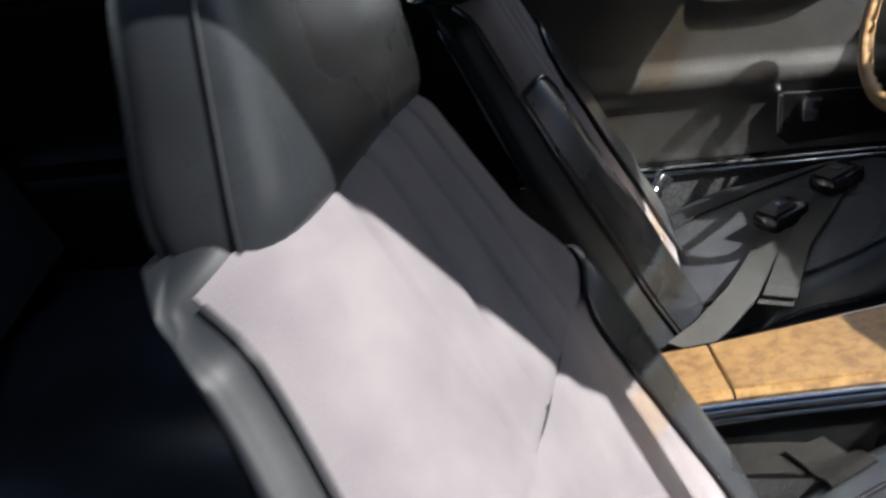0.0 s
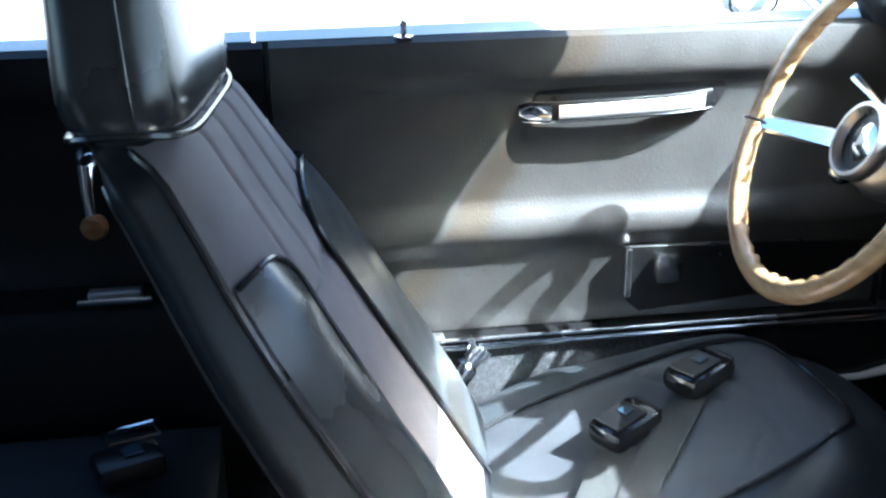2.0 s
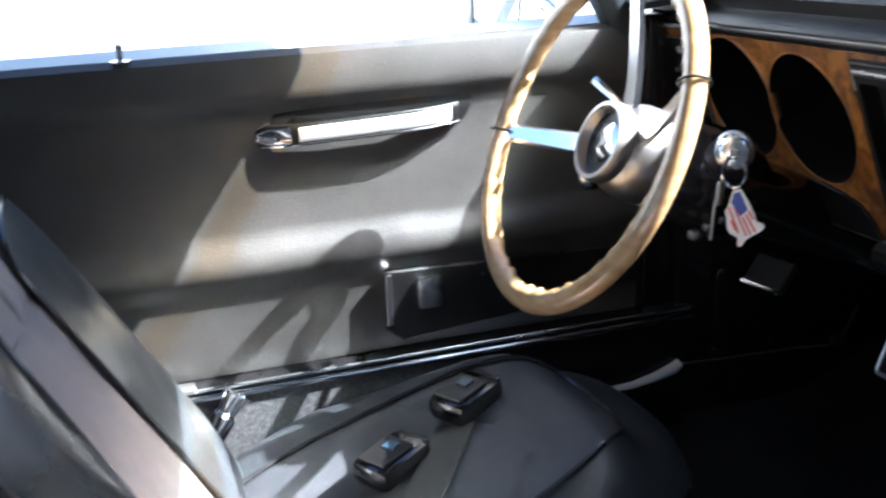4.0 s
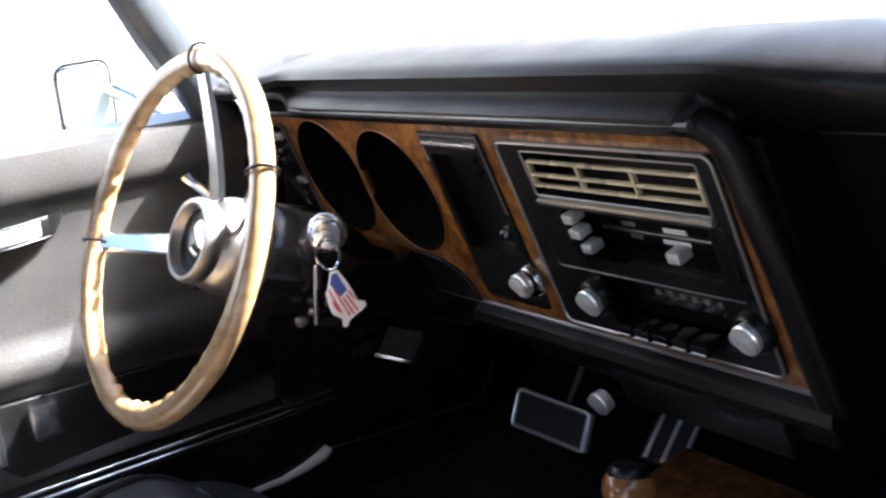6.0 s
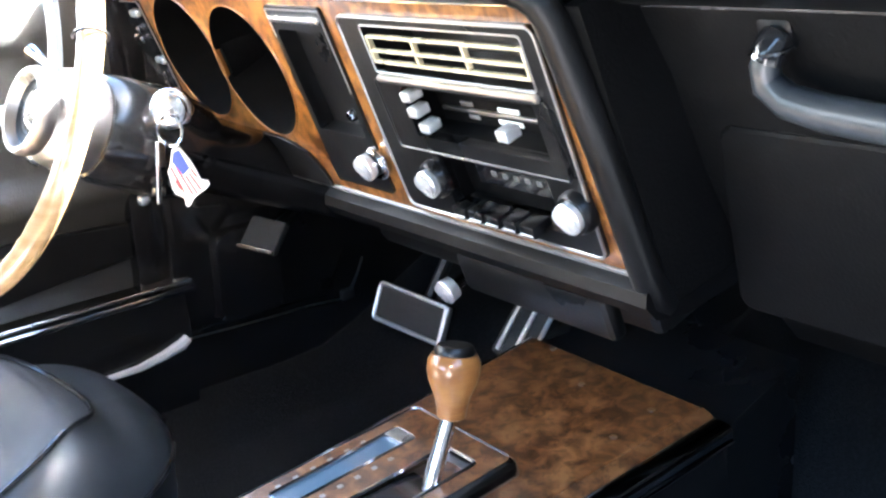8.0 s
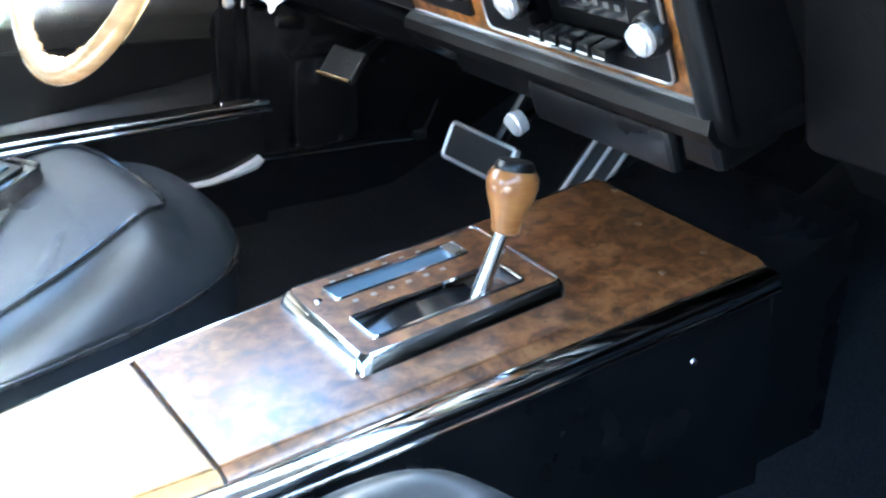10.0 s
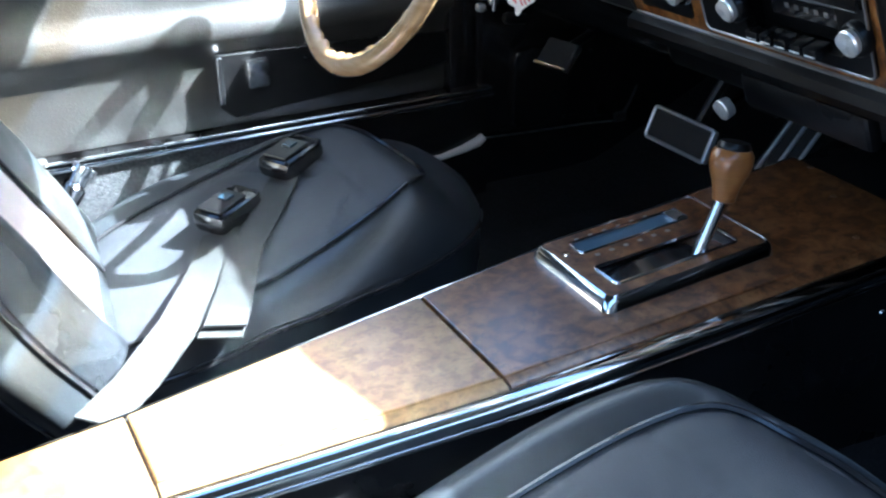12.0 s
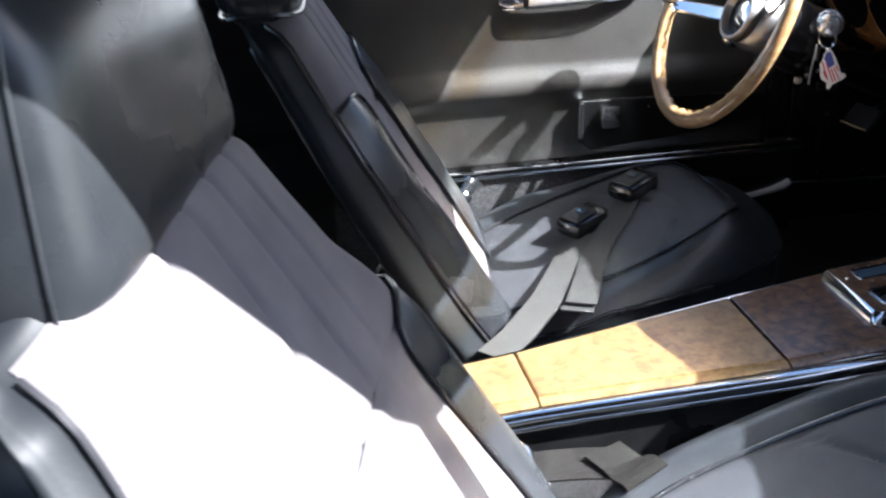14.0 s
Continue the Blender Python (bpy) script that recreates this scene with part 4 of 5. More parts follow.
def key_tag():
    base = LOCK + Vector((-0.55, -0.83, 0.10)) * 0.034
    k = thing("key_ring", base, "key and flag-striped enamel tag hanging from the ignition", "key ring")
    out, rightw = Vector((-0.65, -0.76, 0)), Vector((0.76, -0.65, 0))
    cen = base + Vector((-0.003, -0.006, -0.016))
    part("ring", tube([cen + 0.015 * (math.cos(t) * rightw * 0.75 + math.sin(t) * Vector((0, 0, 1))) for t in [2 * math.pi * q / 24 for q in range(24)]], 0.0016, 6, closed=True), CHROME, k)
    part("key", join(rbox(base + rightw * -0.012 + Vector((0, 0, -0.040)), (0.016, 0.004, 0.024), 0.002, Euler((0, radians(14), radians(40))).to_matrix()), rbox(base + rightw * -0.017 + Vector((0, 0, -0.068)), (0.007, 0.002, 0.040), 0.001, Euler((0, radians(14), radians(40))).to_matrix())), STEEL, k)
    o = base + rightw * 0.003 + Vector((-0.004, -0.006, -0.031))
    lean = radians(21.5)
    ax, ay = rightw * math.cos(lean) + Vector((0, 0, math.sin(lean))), rightw * math.sin(lean) - Vector((0, 0, math.cos(lean)))
    def tp(a, b, c):
        return o + (ax * a + ay * b) * 0.87 + out * c
    out_line = [(-0.0032, 0.0015), (0.0054, 0.0028), (0.009, 0.0197), (0.0104, 0.0363), (0.0087, 0.0436), (0.0162, 0.0474), (0.0163, 0.0526), (0.0091, 0.0562), (0.0002, 0.057), (-0.0084, 0.0597), (-0.0131, 0.0651), (-0.0171, 0.0666), (-0.0194, 0.0635), (-0.0155, 0.0547), (-0.0191, 0.0512), (-0.023, 0.0475), (-0.0234, 0.0403), (-0.0203, 0.0297), (-0.0192, 0.0215), (-0.0122, 0.0156)]
    tag = part("tag", prism(out_line, tp, 0.003, 0.0006), WHITE, k, "white enamel tag cut to an uneven outline")
    part("canton", prism([(-0.0029, 0.0047), (0.0041, 0.0048), (0.0052, 0.0272), (-0.005, 0.0318), (-0.0092, 0.0136)], lambda a, b, c: tp(a, b, 0.003 + c), 0.0008), BLUE, tag, "blue corner field")
    for (a0, b0), (a1, b1) in [((-0.0133, 0.0184), (-0.0131, 0.0497)), ((-0.0077, 0.0206), (-0.0056, 0.0552)), ((-0.0028, 0.0333), (-0.0008, 0.0556)), ((0.0017, 0.0318), (0.0051, 0.0538)), ((0.0059, 0.0288), (0.0077, 0.0396)), ((-0.0158, 0.0336), (-0.0148, 0.0458))]:
        part("stripe", prism([(a0 - 0.0010, b0), (a0 + 0.0010, b0), (a1 + 0.0010, b1), (a1 - 0.0010, b1)], lambda a, b, c: tp(a, b, 0.003 + c), 0.0008), RED, tag, "red stripe")


key_tag()


# ---- pedals ----
def pedals():
    b = thing("brake_pedal", (0.58, 0.40, 0.15), "wide brake pedal with black rubber pad in bright frame", "pedal")
    m = Euler((0, radians(22), radians(2))).to_matrix()
    c1 = Vector((0.566, 0.403, 0.206))
    part("pad", rbox(c1, (0.014, 0.128, 0.048), 0.004, m), RUBBER, b)
    def pf(a, c):
        return c1 + m @ Vector((-0.008, a, c))
    part("frame", tube([pf(*q) for q in rect(-0.063, 0.063, -0.023, 0.023, 0.006)], 0.0028, 6, closed=True), SPUN, b, "bright metal frame")
    part("end_trim", rbox(c1 + m @ Vector((-0.006, -0.062, 0)), (0.010, 0.008, 0.048), 0.003, m), SPUN, b, "bright end trim")
    part("arm", tube([(0.585, 0.40, 0.21), (0.62, 0.39, 0.28), (0.66, 0.38, 0.42)], [0.009, 0.008, 0.008], 8), PLASTIC, b)
    a = thing("accelerator_pedal", (0.62, 0.23, 0.15), "ribbed accelerator pedal with bright strips", "pedal")
    m2 = Euler((0, radians(44), radians(4))).to_matrix()
    c2 = Vector((0.604, 0.228, 0.242))
    part("pad", rbox(c2, (0.014, 0.062, 0.110), 0.004, m2), RUBBER, a)
    for y in (-0.028, -0.004, 0.020):
        part("strip", rbox(c2 + m2 @ Vector((-0.009, y, 0)), (0.004, 0.006, 0.104), 0.002, m2), SPUN, a, "bright metal strip")
    part("link", tube([c2 + m2 @ Vector((0.01, 0, 0.03)), (0.74, 0.235, 0.30)], 0.006, 8), PLASTIC, a)
    p = thing("parking_brake_pedal", (0.55, 0.62, 0.2), "black parking brake pedal with bright lower edge", "pedal")
    m3 = Euler((radians(0), radians(42), radians(14))).to_matrix()
    c3 = Vector((0.474, 0.590, 0.286))
    part("pad", rbox(c3, (0.012, 0.062, 0.046), 0.004, m3), RUBBER, p)
    part("edge", tube([c3 + m3 @ Vector((-0.006, -0.031, -0.022)), c3 + m3 @ Vector((-0.006, 0.031, -0.022))], 0.0035, 6), CHROME, p, "bright lower edge")
    part("arm", tube([c3, (0.55, 0.62, 0.30), (0.60, 0.63, 0.40)], 0.008, 8), PLASTIC, p)
    part("release", lathe([(0.008, 0), (0.009, 0.03), (0.006, 0.036), (0, 0.036)], Matrix.Translation((0.42, 0.60, 0.345)) @ Matrix.Rotation(radians(-80), 4, "Y"), 12), PLASTIC, p)
    k = thing("pull_knob", (0.47, 0.206, 0.325), "spun aluminium pull knob under the dash", "knob")
    mk = Matrix.Translation((0.444, 0.184, 0.335)) @ dturn()
    part("stem", lathe([(0.006, -0.09), (0.006, 0.0), (0, 0.0)], mk, 10), CHROME, k)
    part("face", spun_knob(mk, 0.0125, -0.004, 0.008), KNOB_FACE, k)
    part("bracket", rbox((0.520, 0.190, 0.345), (0.03, 0.05, 0.06), 0.006), PLASTIC, k)


pedals()

# ---- centre console ----
def cz(x):
    return 0.246 + 0.08 * x


def console_edge(x, side):
    """Half widths of the console: it widens towards the dash."""
    near = [(-0.46, -0.050), (-0.30, -0.056), (0.0, -0.084), (0.50, -0.098)]
    far = [(-0.46, 0.054), (-0.30, 0.060), (0.0, 0.092), (0.14, 0.106), (0.50, 0.122)]
    rows = near if side < 0 else far
    return float(np.interp(x, [r[0] for r in rows], [r[1] for r in rows]))


def console():
    c = thing("centre_console", (0.0, 0.0, 0.02), "burl walnut topped centre console with chrome side trim", "console")
    xs = [-0.46 + 0.96 * k / 24 for k in range(25)]
    rings = []
    for x in xs:
        y0, y1, z = console_edge(x, -1), console_edge(x, 1), cz(x) - 0.006
        rings.append([Vector((x, y0, z)), Vector((x, y1, z)), Vector((x, y1 + 0.002, z - 0.03)), Vector((x, y1 + 0.006, 0.05)), Vector((x, y0 - 0.030, 0.05)), Vector((x, y0 - 0.016, z - 0.045)), Vector((x, y0 - 0.006, z - 0.012))])
    part("body", loft(rings), PLASTIC, c, "black console body")
    def lid(name, x0, x1, wood, label=""):
        n = 10
        def fn(u, v):
            x = x0 + (x1 - x0) * u
            return Vector((x, (console_edge(x, -1) + 0.0135) * (1 - v) + console_edge(x, 1) * v, cz(x)))
        bm = slab(fn, (0, 0, 1), 0.012, n, 2)
        bmesh.ops.bevel(bm, geom=[e for e in bm.edges if e.is_boundary or e.calc_face_angle(0) > 1.0], offset=0.0022, segments=2, profile=0.5, affect="EDGES")
        ob = part(name, bm, wood, c, label)
        lip = loft([[Vector((x, console_edge(x, -1) + a, cz(x) - b)) for a, b in ((0.0130, 0.0010), (0.0120, 0.0002), (0.0020, 0.0035), (0.0005, 0.0055), (0.0005, 0.012), (0.0130, 0.012))] for x in [x0 + (x1 - x0) * k / n for k in range(n + 1)]])
        part("veneer_lip", lip, wood, ob)
        return ob
    lid("rear_veneer", -0.455, -0.2985, CONSOLE_WOOD, "burl walnut veneer")
    lid("lid_veneer", -0.2955, -0.0015, CONSOLE_WOOD, "burl walnut veneer lid")
    f = lid("front_veneer", 0.0015, 0.498, CONSOLE_SHADED_WOOD, "burl walnut veneer in a redder shaded tone")
    for x, y in ((0.466, -0.056), (0.413, -0.060), (0.492, 0.088), (0.460, 0.02)):
        part("screw", lathe([(0.0036, 0), (0.0032, 0.0010), (0, 0.0013)], Matrix.Translation((x, y, cz(x))), 10), BRONZE, f)
    def along(dy, dz, r, side=-1, x0=-0.455, x1=0.497, flat=1.0):
        return tube([(x, console_edge(x, side) + dy * side, cz(x) + dz) for x in [x0 + (x1 - x0) * k / 16 for k in range(17)]], r, 8, flat=flat)
    part("chrome_bead", along(0.0005, -0.0085, 0.0026), CHROME, c, "bright chrome bead")
    part("chrome_trim", loft([[Vector((x, console_edge(x, -1) - a, cz(x) - b)) for a, b in ((0.0015, 0.0080), (0.0024, 0.0056), (0.0027, 0.0053), (0.0033, 0.0051), (0.0100, 0.0048), (0.0165, 0.0053), (0.0182, 0.0060), (0.0194, 0.0075), (0.0204, 0.0110), (0.0208, 0.0165), (0.0195, 0.0185), (0.002, 0.0170))] for x in [-0.455 + 0.952 * k / 20 for k in range(21)]]), CHROME, c, "bright chrome side trim")
    part("chrome_bead", along(0.0205, -0.0195, 0.0024), CHROME, c, "bright chrome bead")
    part("chrome_bead", tube([(x, console_edge(x, 1) + 0.002, cz(x) - 0.003) for x in [-0.455 + 0.952 * k / 16 for k in range(17)]], 0.0022, 6), CHROME, c, "bright chrome bead")
    part("front_cap", loft([[Vector((0.499, console_edge(0.5, -1) - 0.014, cz(0.5) - 0.01)), Vector((0.499, console_edge(0.5, 1), cz(0.5) - 0.01)), Vector((0.499, console_edge(0.5, 1), 0.06)), Vector((0.499, console_edge(0.5, -1) - 0.02, 0.06))], [Vector((0.60, console_edge(0.5, -1) - 0.014, cz(0.5) + 0.02)), Vector((0.60, console_edge(0.5, 1), cz(0.5) + 0.02)), Vector((0.60, console_edge(0.5, 1), 0.06)), Vector((0.60, console_edge(0.5, -1) - 0.02, 0.06))]]), PLASTIC, c)
    part("side_screw", lathe([(0.004, 0), (0.003, 0.002), (0, 0.002)], Matrix.Translation((0.40, -0.118, 0.225)) @ Matrix.Rotation(radians(90), 4, "X"), 10), CHROME, c)


console()

SX0, SX1, SY0, SY1 = 0.106, 0.290, -0.074, 0.048


def splate(a, b, c=0.0):
    """On the shifter plate, which rises towards the dash."""
    x, y = 0.131 + 1.06 * (a - SX0), -0.037 + 1.075 * (b - SY0)
    return Vector((x, y, cz(x) + 0.014 + c))


def shifter():
    s = thing("shifter_plate", (0.2, 0.0, 0.262), "chrome shifter plate with walnut inlay and slotted gate", "shifter plate")
    slot, ind = rect(0.127, 0.264, -0.055, -0.020, 0.004), rect(0.133, 0.256, 0.008, 0.031, 0.003)
    part("surround", loft([[splate(x, y, -0.016) for x, y in rect(SX0 - 0.004, SX1 + 0.004, SY0 - 0.004, SY1 + 0.004, 0.010)], [splate(x, y, -0.004) for x, y in rect(SX0 - 0.001, SX1 + 0.001, SY0 - 0.001, SY1 + 0.001, 0.009)], [splate(x, y, 0.0) for x, y in rect(SX0 + 0.003, SX1 - 0.003, SY0 + 0.003, SY1 - 0.003, 0.007)], [splate(x, y, -0.006) for x, y in rect(SX0 + 0.006, SX1 - 0.006, SY0 + 0.006, SY1 - 0.006, 0.005)]], caps=False), CHROME, s, "chrome surround")
    part("inlay", plate(rect(SX0 + 0.004, SX1 - 0.004, SY0 + 0.004, SY1 - 0.004, 0.006), [slot, ind], splate, -0.006, -0.0012), CONSOLE_SHADED_WOOD, s, "burl walnut inlay")
    part("gate_rim", tube([splate(*q, -0.001) for q in slot], 0.0018, 6, closed=True), CHROME, s, "bright slot edge")
    part("gate_well", loft([[splate(*q, -0.002) for q in slot], [splate(*q, -0.024) for q in slot], [splate(0.195 + (q[0] - 0.195) * 0.1, -0.037 + (q[1] + 0.037) * 0.1, -0.024) for q in slot]], caps=False), STEEL, s)
    part("gate_shield", loft([[splate(x, y, -0.004 - 10 * (x - 0.19) ** 2 * 0.18) for y in (-0.054, -0.021)] for x in [0.13 + 0.1 * k / 8 for k in range(9)]], closed=False), GLOSS_BLACK, s, "curved black gate shield")
    iw = part("indicator", prism(ind, lambda a, b, c: splate(a, b, -0.006 + c), 0.003), BLUE_LENS, s, "blue-grey gear indicator window")
    part("indicator_rim", tube([splate(*q, -0.001) for q in ind], 0.0014, 6, closed=True), CHROME, iw)
    part("indicator_end", prism(rect(0.243, 0.255, 0.009, 0.030), lambda a, b, c: splate(a, b, -0.003 + c), 0.003), ALU, iw)
    for k in range(6):
        part("gear_mark", prism(rect(0.142 + 0.016 * k, 0.146 + 0.016 * k, -0.003, 0.0005), lambda a, b, c: splate(a, b, -0.0012 + c), 0.0008), TRIM_GREY, s, "pale gear marking")
        part("gear_mark", prism(rect(0.142 + 0.016 * k, 0.146 + 0.016 * k, 0.0335, 0.0355), lambda a, b, c: splate(a, b, -0.0012 + c), 0.0008), TRIM_GREY, s, "pale gear marking")
    part("stud", lathe([(0.004, 0), (0.0035, 0.002), (0, 0.0025)], Matrix.Translation(splate(0.120, 0.014, -0.001)), 10), CHROME, s)
    v = thing("gear_lever", splate(0.228, -0.043), "chrome gear lever with turned wooden knob", "gear lever")
    foot, head = Vector((0.256, -0.008, 0.272)), Vector((0.284, -0.006, 0.335))
    ax = (head - foot).normalized()
    part("stem", tube([foot, head + ax * 0.01], [0.0075, 0.0062], 12), CHROME, v)
    m = Matrix.Translation(head) @ Vector((0.20, 0.10, 1.0)).to_track_quat("Z", "Y").to_matrix().to_4x4()
    part("knob", lathe([(0.008, -0.010), (0.0115, -0.008), (0.0125, 0.000), (0.015, 0.010), (0.0195, 0.021), (0.0215, 0.030), (0.021, 0.038), (0.018, 0.043), (0.0, 0.044)], m, 28), KNOB_WOOD, v, "turned wooden knob")
    part("button", lathe([(0.016, 0.042), (0.0165, 0.046), (0.014, 0.050), (0.009, 0.051), (0, 0.050)], m, 24), PLASTIC, v, "black top button")


shifter()

# ---- front seats ----
from mathutils.bvhtree import BVHTree

BACK_LEN = 0.54


SEAT_WIDTH = [1.0, 0.060, 0.14, 0.0, 1.0]
CUSHIONS = []


def half_width(s):
    """Half the backrest's width at s metres up it."""
    w = 0.215 + 0.030 * smooth(s, 0.0, 0.12)
    w -= SEAT_WIDTH[1] * smooth(s, 0.30, BACK_LEN) ** 1.2
    w *= 1 - SEAT_WIDTH[2] * smooth(s, BACK_LEN - 0.045, BACK_LEN) ** 2
    return w * SEAT_WIDTH[0] - SEAT_WIDTH[3] * s


def front_depth(u, s):
    w = half_width(s)
    e = min(abs(u) / w, 1.0)
    d = 0.024 * SEAT_WIDTH[4] * (1 - e ** 2.5) - 0.030 * e ** 9
    d += 0.013 * SEAT_WIDTH[4] * smooth(e, 0.50, 0.74) * (1 - smooth(e, 0.86, 1.0)) * (1 - smooth(s, 0.34, 0.43))
    d -= 0.018 * smooth(s, BACK_LEN - 0.05, BACK_LEN) ** 2
    return d


def front_seat(y, foot, head, skew, wide, label, head_wide=0.166, head_shift=(0, 0, 0), arch_top=0.404, seat_shift=(0, 0, 0), slim=0.012, thick=0.092, taper=(0.060, 0.14), tall=0.54, lean=0.0, narrow=0.0, drop=0.0, cushion_half=0.25, bulge=1.0, wedge=None, far_share=0.0):
    """A bucket seat; foot and head: the front of its backrest at the middle, as (x, z); skew: how far its far edge stands forward."""
    global BACK_LEN
    BACK_LEN = tall
    SEAT_WIDTH[:] = [wide, *taper, narrow, bulge]
    o = Vector((0, y, 0))
    t = thing("bucket_seat", o + Vector((0, 0, 0.02)), label, "car seat", group="front seats")
    sb = Vector((foot[0], 0, foot[1]))
    ss = Vector((head[0] - foot[0], 0, head[1] - foot[1])).normalized()
    sf = Vector((ss.z, 0, -ss.x))

    def seat_point(u, s, d):
        s -= drop * min(abs(u) / 0.2, 1.0) ** 3 * smooth(s, 0.36, BACK_LEN)
        return sb + ss * s + Vector((skew * u, u + lean * smooth(s, 0.26, BACK_LEN), 0)) + sf * d
    mv = lambda p: p + o
    rings = []
    for k in range(90):
        s = min(BACK_LEN * k / 84, BACK_LEN)
        over = max(0, k - 84) / 5
        w = half_width(s)
        th = thick - slim * smooth(s, 0.1, BACK_LEN)
        cap = math.sin(over * math.pi / 2)
        rise, shrink = 0.014 * cap, 1 - 0.22 * (1 - math.cos(over * math.pi / 2))
        ring = [(w * u * shrink, front_depth(w * u, s) - 0.018 * (1 - math.cos(over * math.pi / 2))) for u in [-1 + 2 * q / 72 for q in range(73)]]
        edge = ring[0][1]
        back = -th + 0.004 * (1 - math.cos(over * math.pi / 2))
        side = [(w * shrink + 0.011 * math.sin(math.pi * q / 7), edge + (back - edge) * q / 7) for q in range(1, 7)]
        flat = [(w * shrink * (1 - 2 * q / 8), back - 0.014 * (1 - (1 - 2 * q / 8) ** 2)) for q in range(9)]
        ring += side + flat + [(-u, d) for u, d in reversed(side)]
        rings.append([mv(seat_point(u, s + rise, d)) for u, d in ring])
    part("backrest", loft(rings), SHELL_VINYL, t)

    def insert(u, v):
        s = 0.03 + (BACK_LEN - 0.034) * v
        w = half_width(s)
        edge = 0.955
        q = (2 * u - 1)
        uu = w * edge * q
        d = front_depth(uu, s) + 0.0045 - 0.003 * abs(q) ** 8
        groove = 0.0
        if s > 0.3:
            for g in (-0.105, -0.035, 0.035, 0.105):
                groove += math.exp(-((uu - g * (1.25 - 0.5 * s / BACK_LEN)) / 0.0040) ** 2)
        d -= 0.0050 * groove * smooth(s, 0.335, 0.345)
        # the cross seam that runs up to a shallow point
        d -= 0.005 * math.exp(-((s - 0.338 + 0.05 * abs(uu)) / 0.004) ** 2)
        d += 0.0015 * noise.noise((uu * 14, s * 14, 3))
        return mv(seat_point(uu, s, d))
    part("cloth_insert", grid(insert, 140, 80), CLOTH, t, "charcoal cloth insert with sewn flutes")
    share = 0.0
    def bolster_share(s):
        return 0.36 + share + 0.065 * smooth(s, 0.02, arch_top)
    for sg in (-1, 1):
        # far_share spreads dark vinyl over the far cloth, standing in for shade there
        share = far_share if sg > 0 else 0.0
        # padded side bolster; its arched top meets the edge piping
        def arch(q):
            return arch_top - 0.052 + 0.052 * math.sqrt(max(0.0, 1 - max(0.0, (q - 0.30) / 0.70) ** 2))
        def bolster(u, v):
            s = 0.025 + (arch(u) - 0.025) * v
            w = half_width(s)
            uu = w * (0.955 - bolster_share(s) * u) * sg
            d = front_depth(uu, s) + 0.0075 + 0.009 * (bulge if not far_share else 0.5 if sg > 0 else 1.7 - 1.2 * smooth(s, 0.16, 0.32)) * math.sin(math.pi * u) ** 0.7 * min(1.0, (1 - v) * 9) ** 0.5
            d += 0.0016 * noise.noise((uu * 30, s * 22, 9 * sg))
            return mv(seat_point(uu, s, d))
        part("side_bolster", grid(bolster, 16, 40), VINYL if share else HEAD_VINYL, t, "padded vinyl side bolster")
        pts = [(half_width(q) * (0.955 - bolster_share(q)) * sg, q) for q in [0.02 + (arch_top - 0.074) * k / 20 for k in range(21)]]
        pts += [(half_width(arch(q)) * (0.955 - bolster_share(arch(q)) * q) * sg, arch(q)) for q in [1 - (k / 14) ** 1.6 for k in range(1, 15)]]
        part("bolster_piping", tube([mv(seat_point(u, s, front_depth(u, s) + 0.0095)) for u, s in pts], 0.0026, 6), PIPING, t)
        edge = [mv(seat_point(half_width(s) * 0.960 * sg, s, front_depth(half_width(s) * 0.960, s) + 0.0025)) for s in [0.01 + (BACK_LEN - 0.02) * k / 30 for k in range(31)]]
        part("edge_piping", tube(edge, 0.0034, 6), PIPING, t)
        back_edge = [mv(seat_point(half_width(s) * sg, s, -thick + slim * smooth(s, 0.1, BACK_LEN))) for s in [0.01 + (BACK_LEN - 0.03) * k / 30 for k in range(31)]]
        part("back_piping", tube(back_edge, 0.0028, 6), PIPING, t)
    top_edge = [mv(seat_point(half_width(BACK_LEN) * 0.955 * q, BACK_LEN - 0.004, front_depth(half_width(BACK_LEN) * 0.955 * q, BACK_LEN - 0.004) + 0.003)) for q in [-0.84 + 1.68 * k / 24 for k in range(25)]]
    part("top_piping", tube(top_edge, 0.0032, 6), PIPING, t)
    # head restraint
    hb = seat_point(0, 0.54, 0.0) + Vector(head_shift)
    def head_point(u, q, d):
        """u across, q up and d forward of the foot of the head restraint, which stands nearly upright."""
        return hb + Vector((skew * u - 0.10 * q + d, u, -0.030 + q))
    def head_half(f):
        return (head_wide - 0.040 * f) * wide ** 0.6 * (1 - 0.08 * abs(2 * f - 1) ** 5)
    rings = []
    for k in range(15):
        f = k / 14
        th = (0.058 - 0.014 * f) * (1 - 0.45 * abs(2 * f - 1) ** 6)
        ring = []
        for q in range(40):
            a = 2 * math.pi * q / 40
            ca, sa = math.cos(a), math.sin(a)
            # the front face is hollowed a little, its lower edge bowed
            dd = -0.030 + th * abs(sa) ** 0.62 * (1 if sa > 0 else -1)
            ring.append(mv(head_point(head_half(f) * abs(ca) ** 0.40 * (1 if ca > 0 else -1), 0.185 * f + (0.010 - drop * 0.9) * (ca * ca) * (1 - f), dd)))
        rings.append(ring)
    h = part("head_restraint", loft(rings), HEAD_VINYL, t, "padded black vinyl head restraint")
    for sg in (-1, 1):
        seam = [mv(head_point(head_half(f) * 1.001 * sg, 0.185 * f + (0.010 - drop * 0.9) * (1 - f), -0.014)) for f in [0.03 + 0.94 * k / 14 for k in range(15)]]
        part("seam", tube(seam, 0.0016, 6), HEAD_VINYL, h)
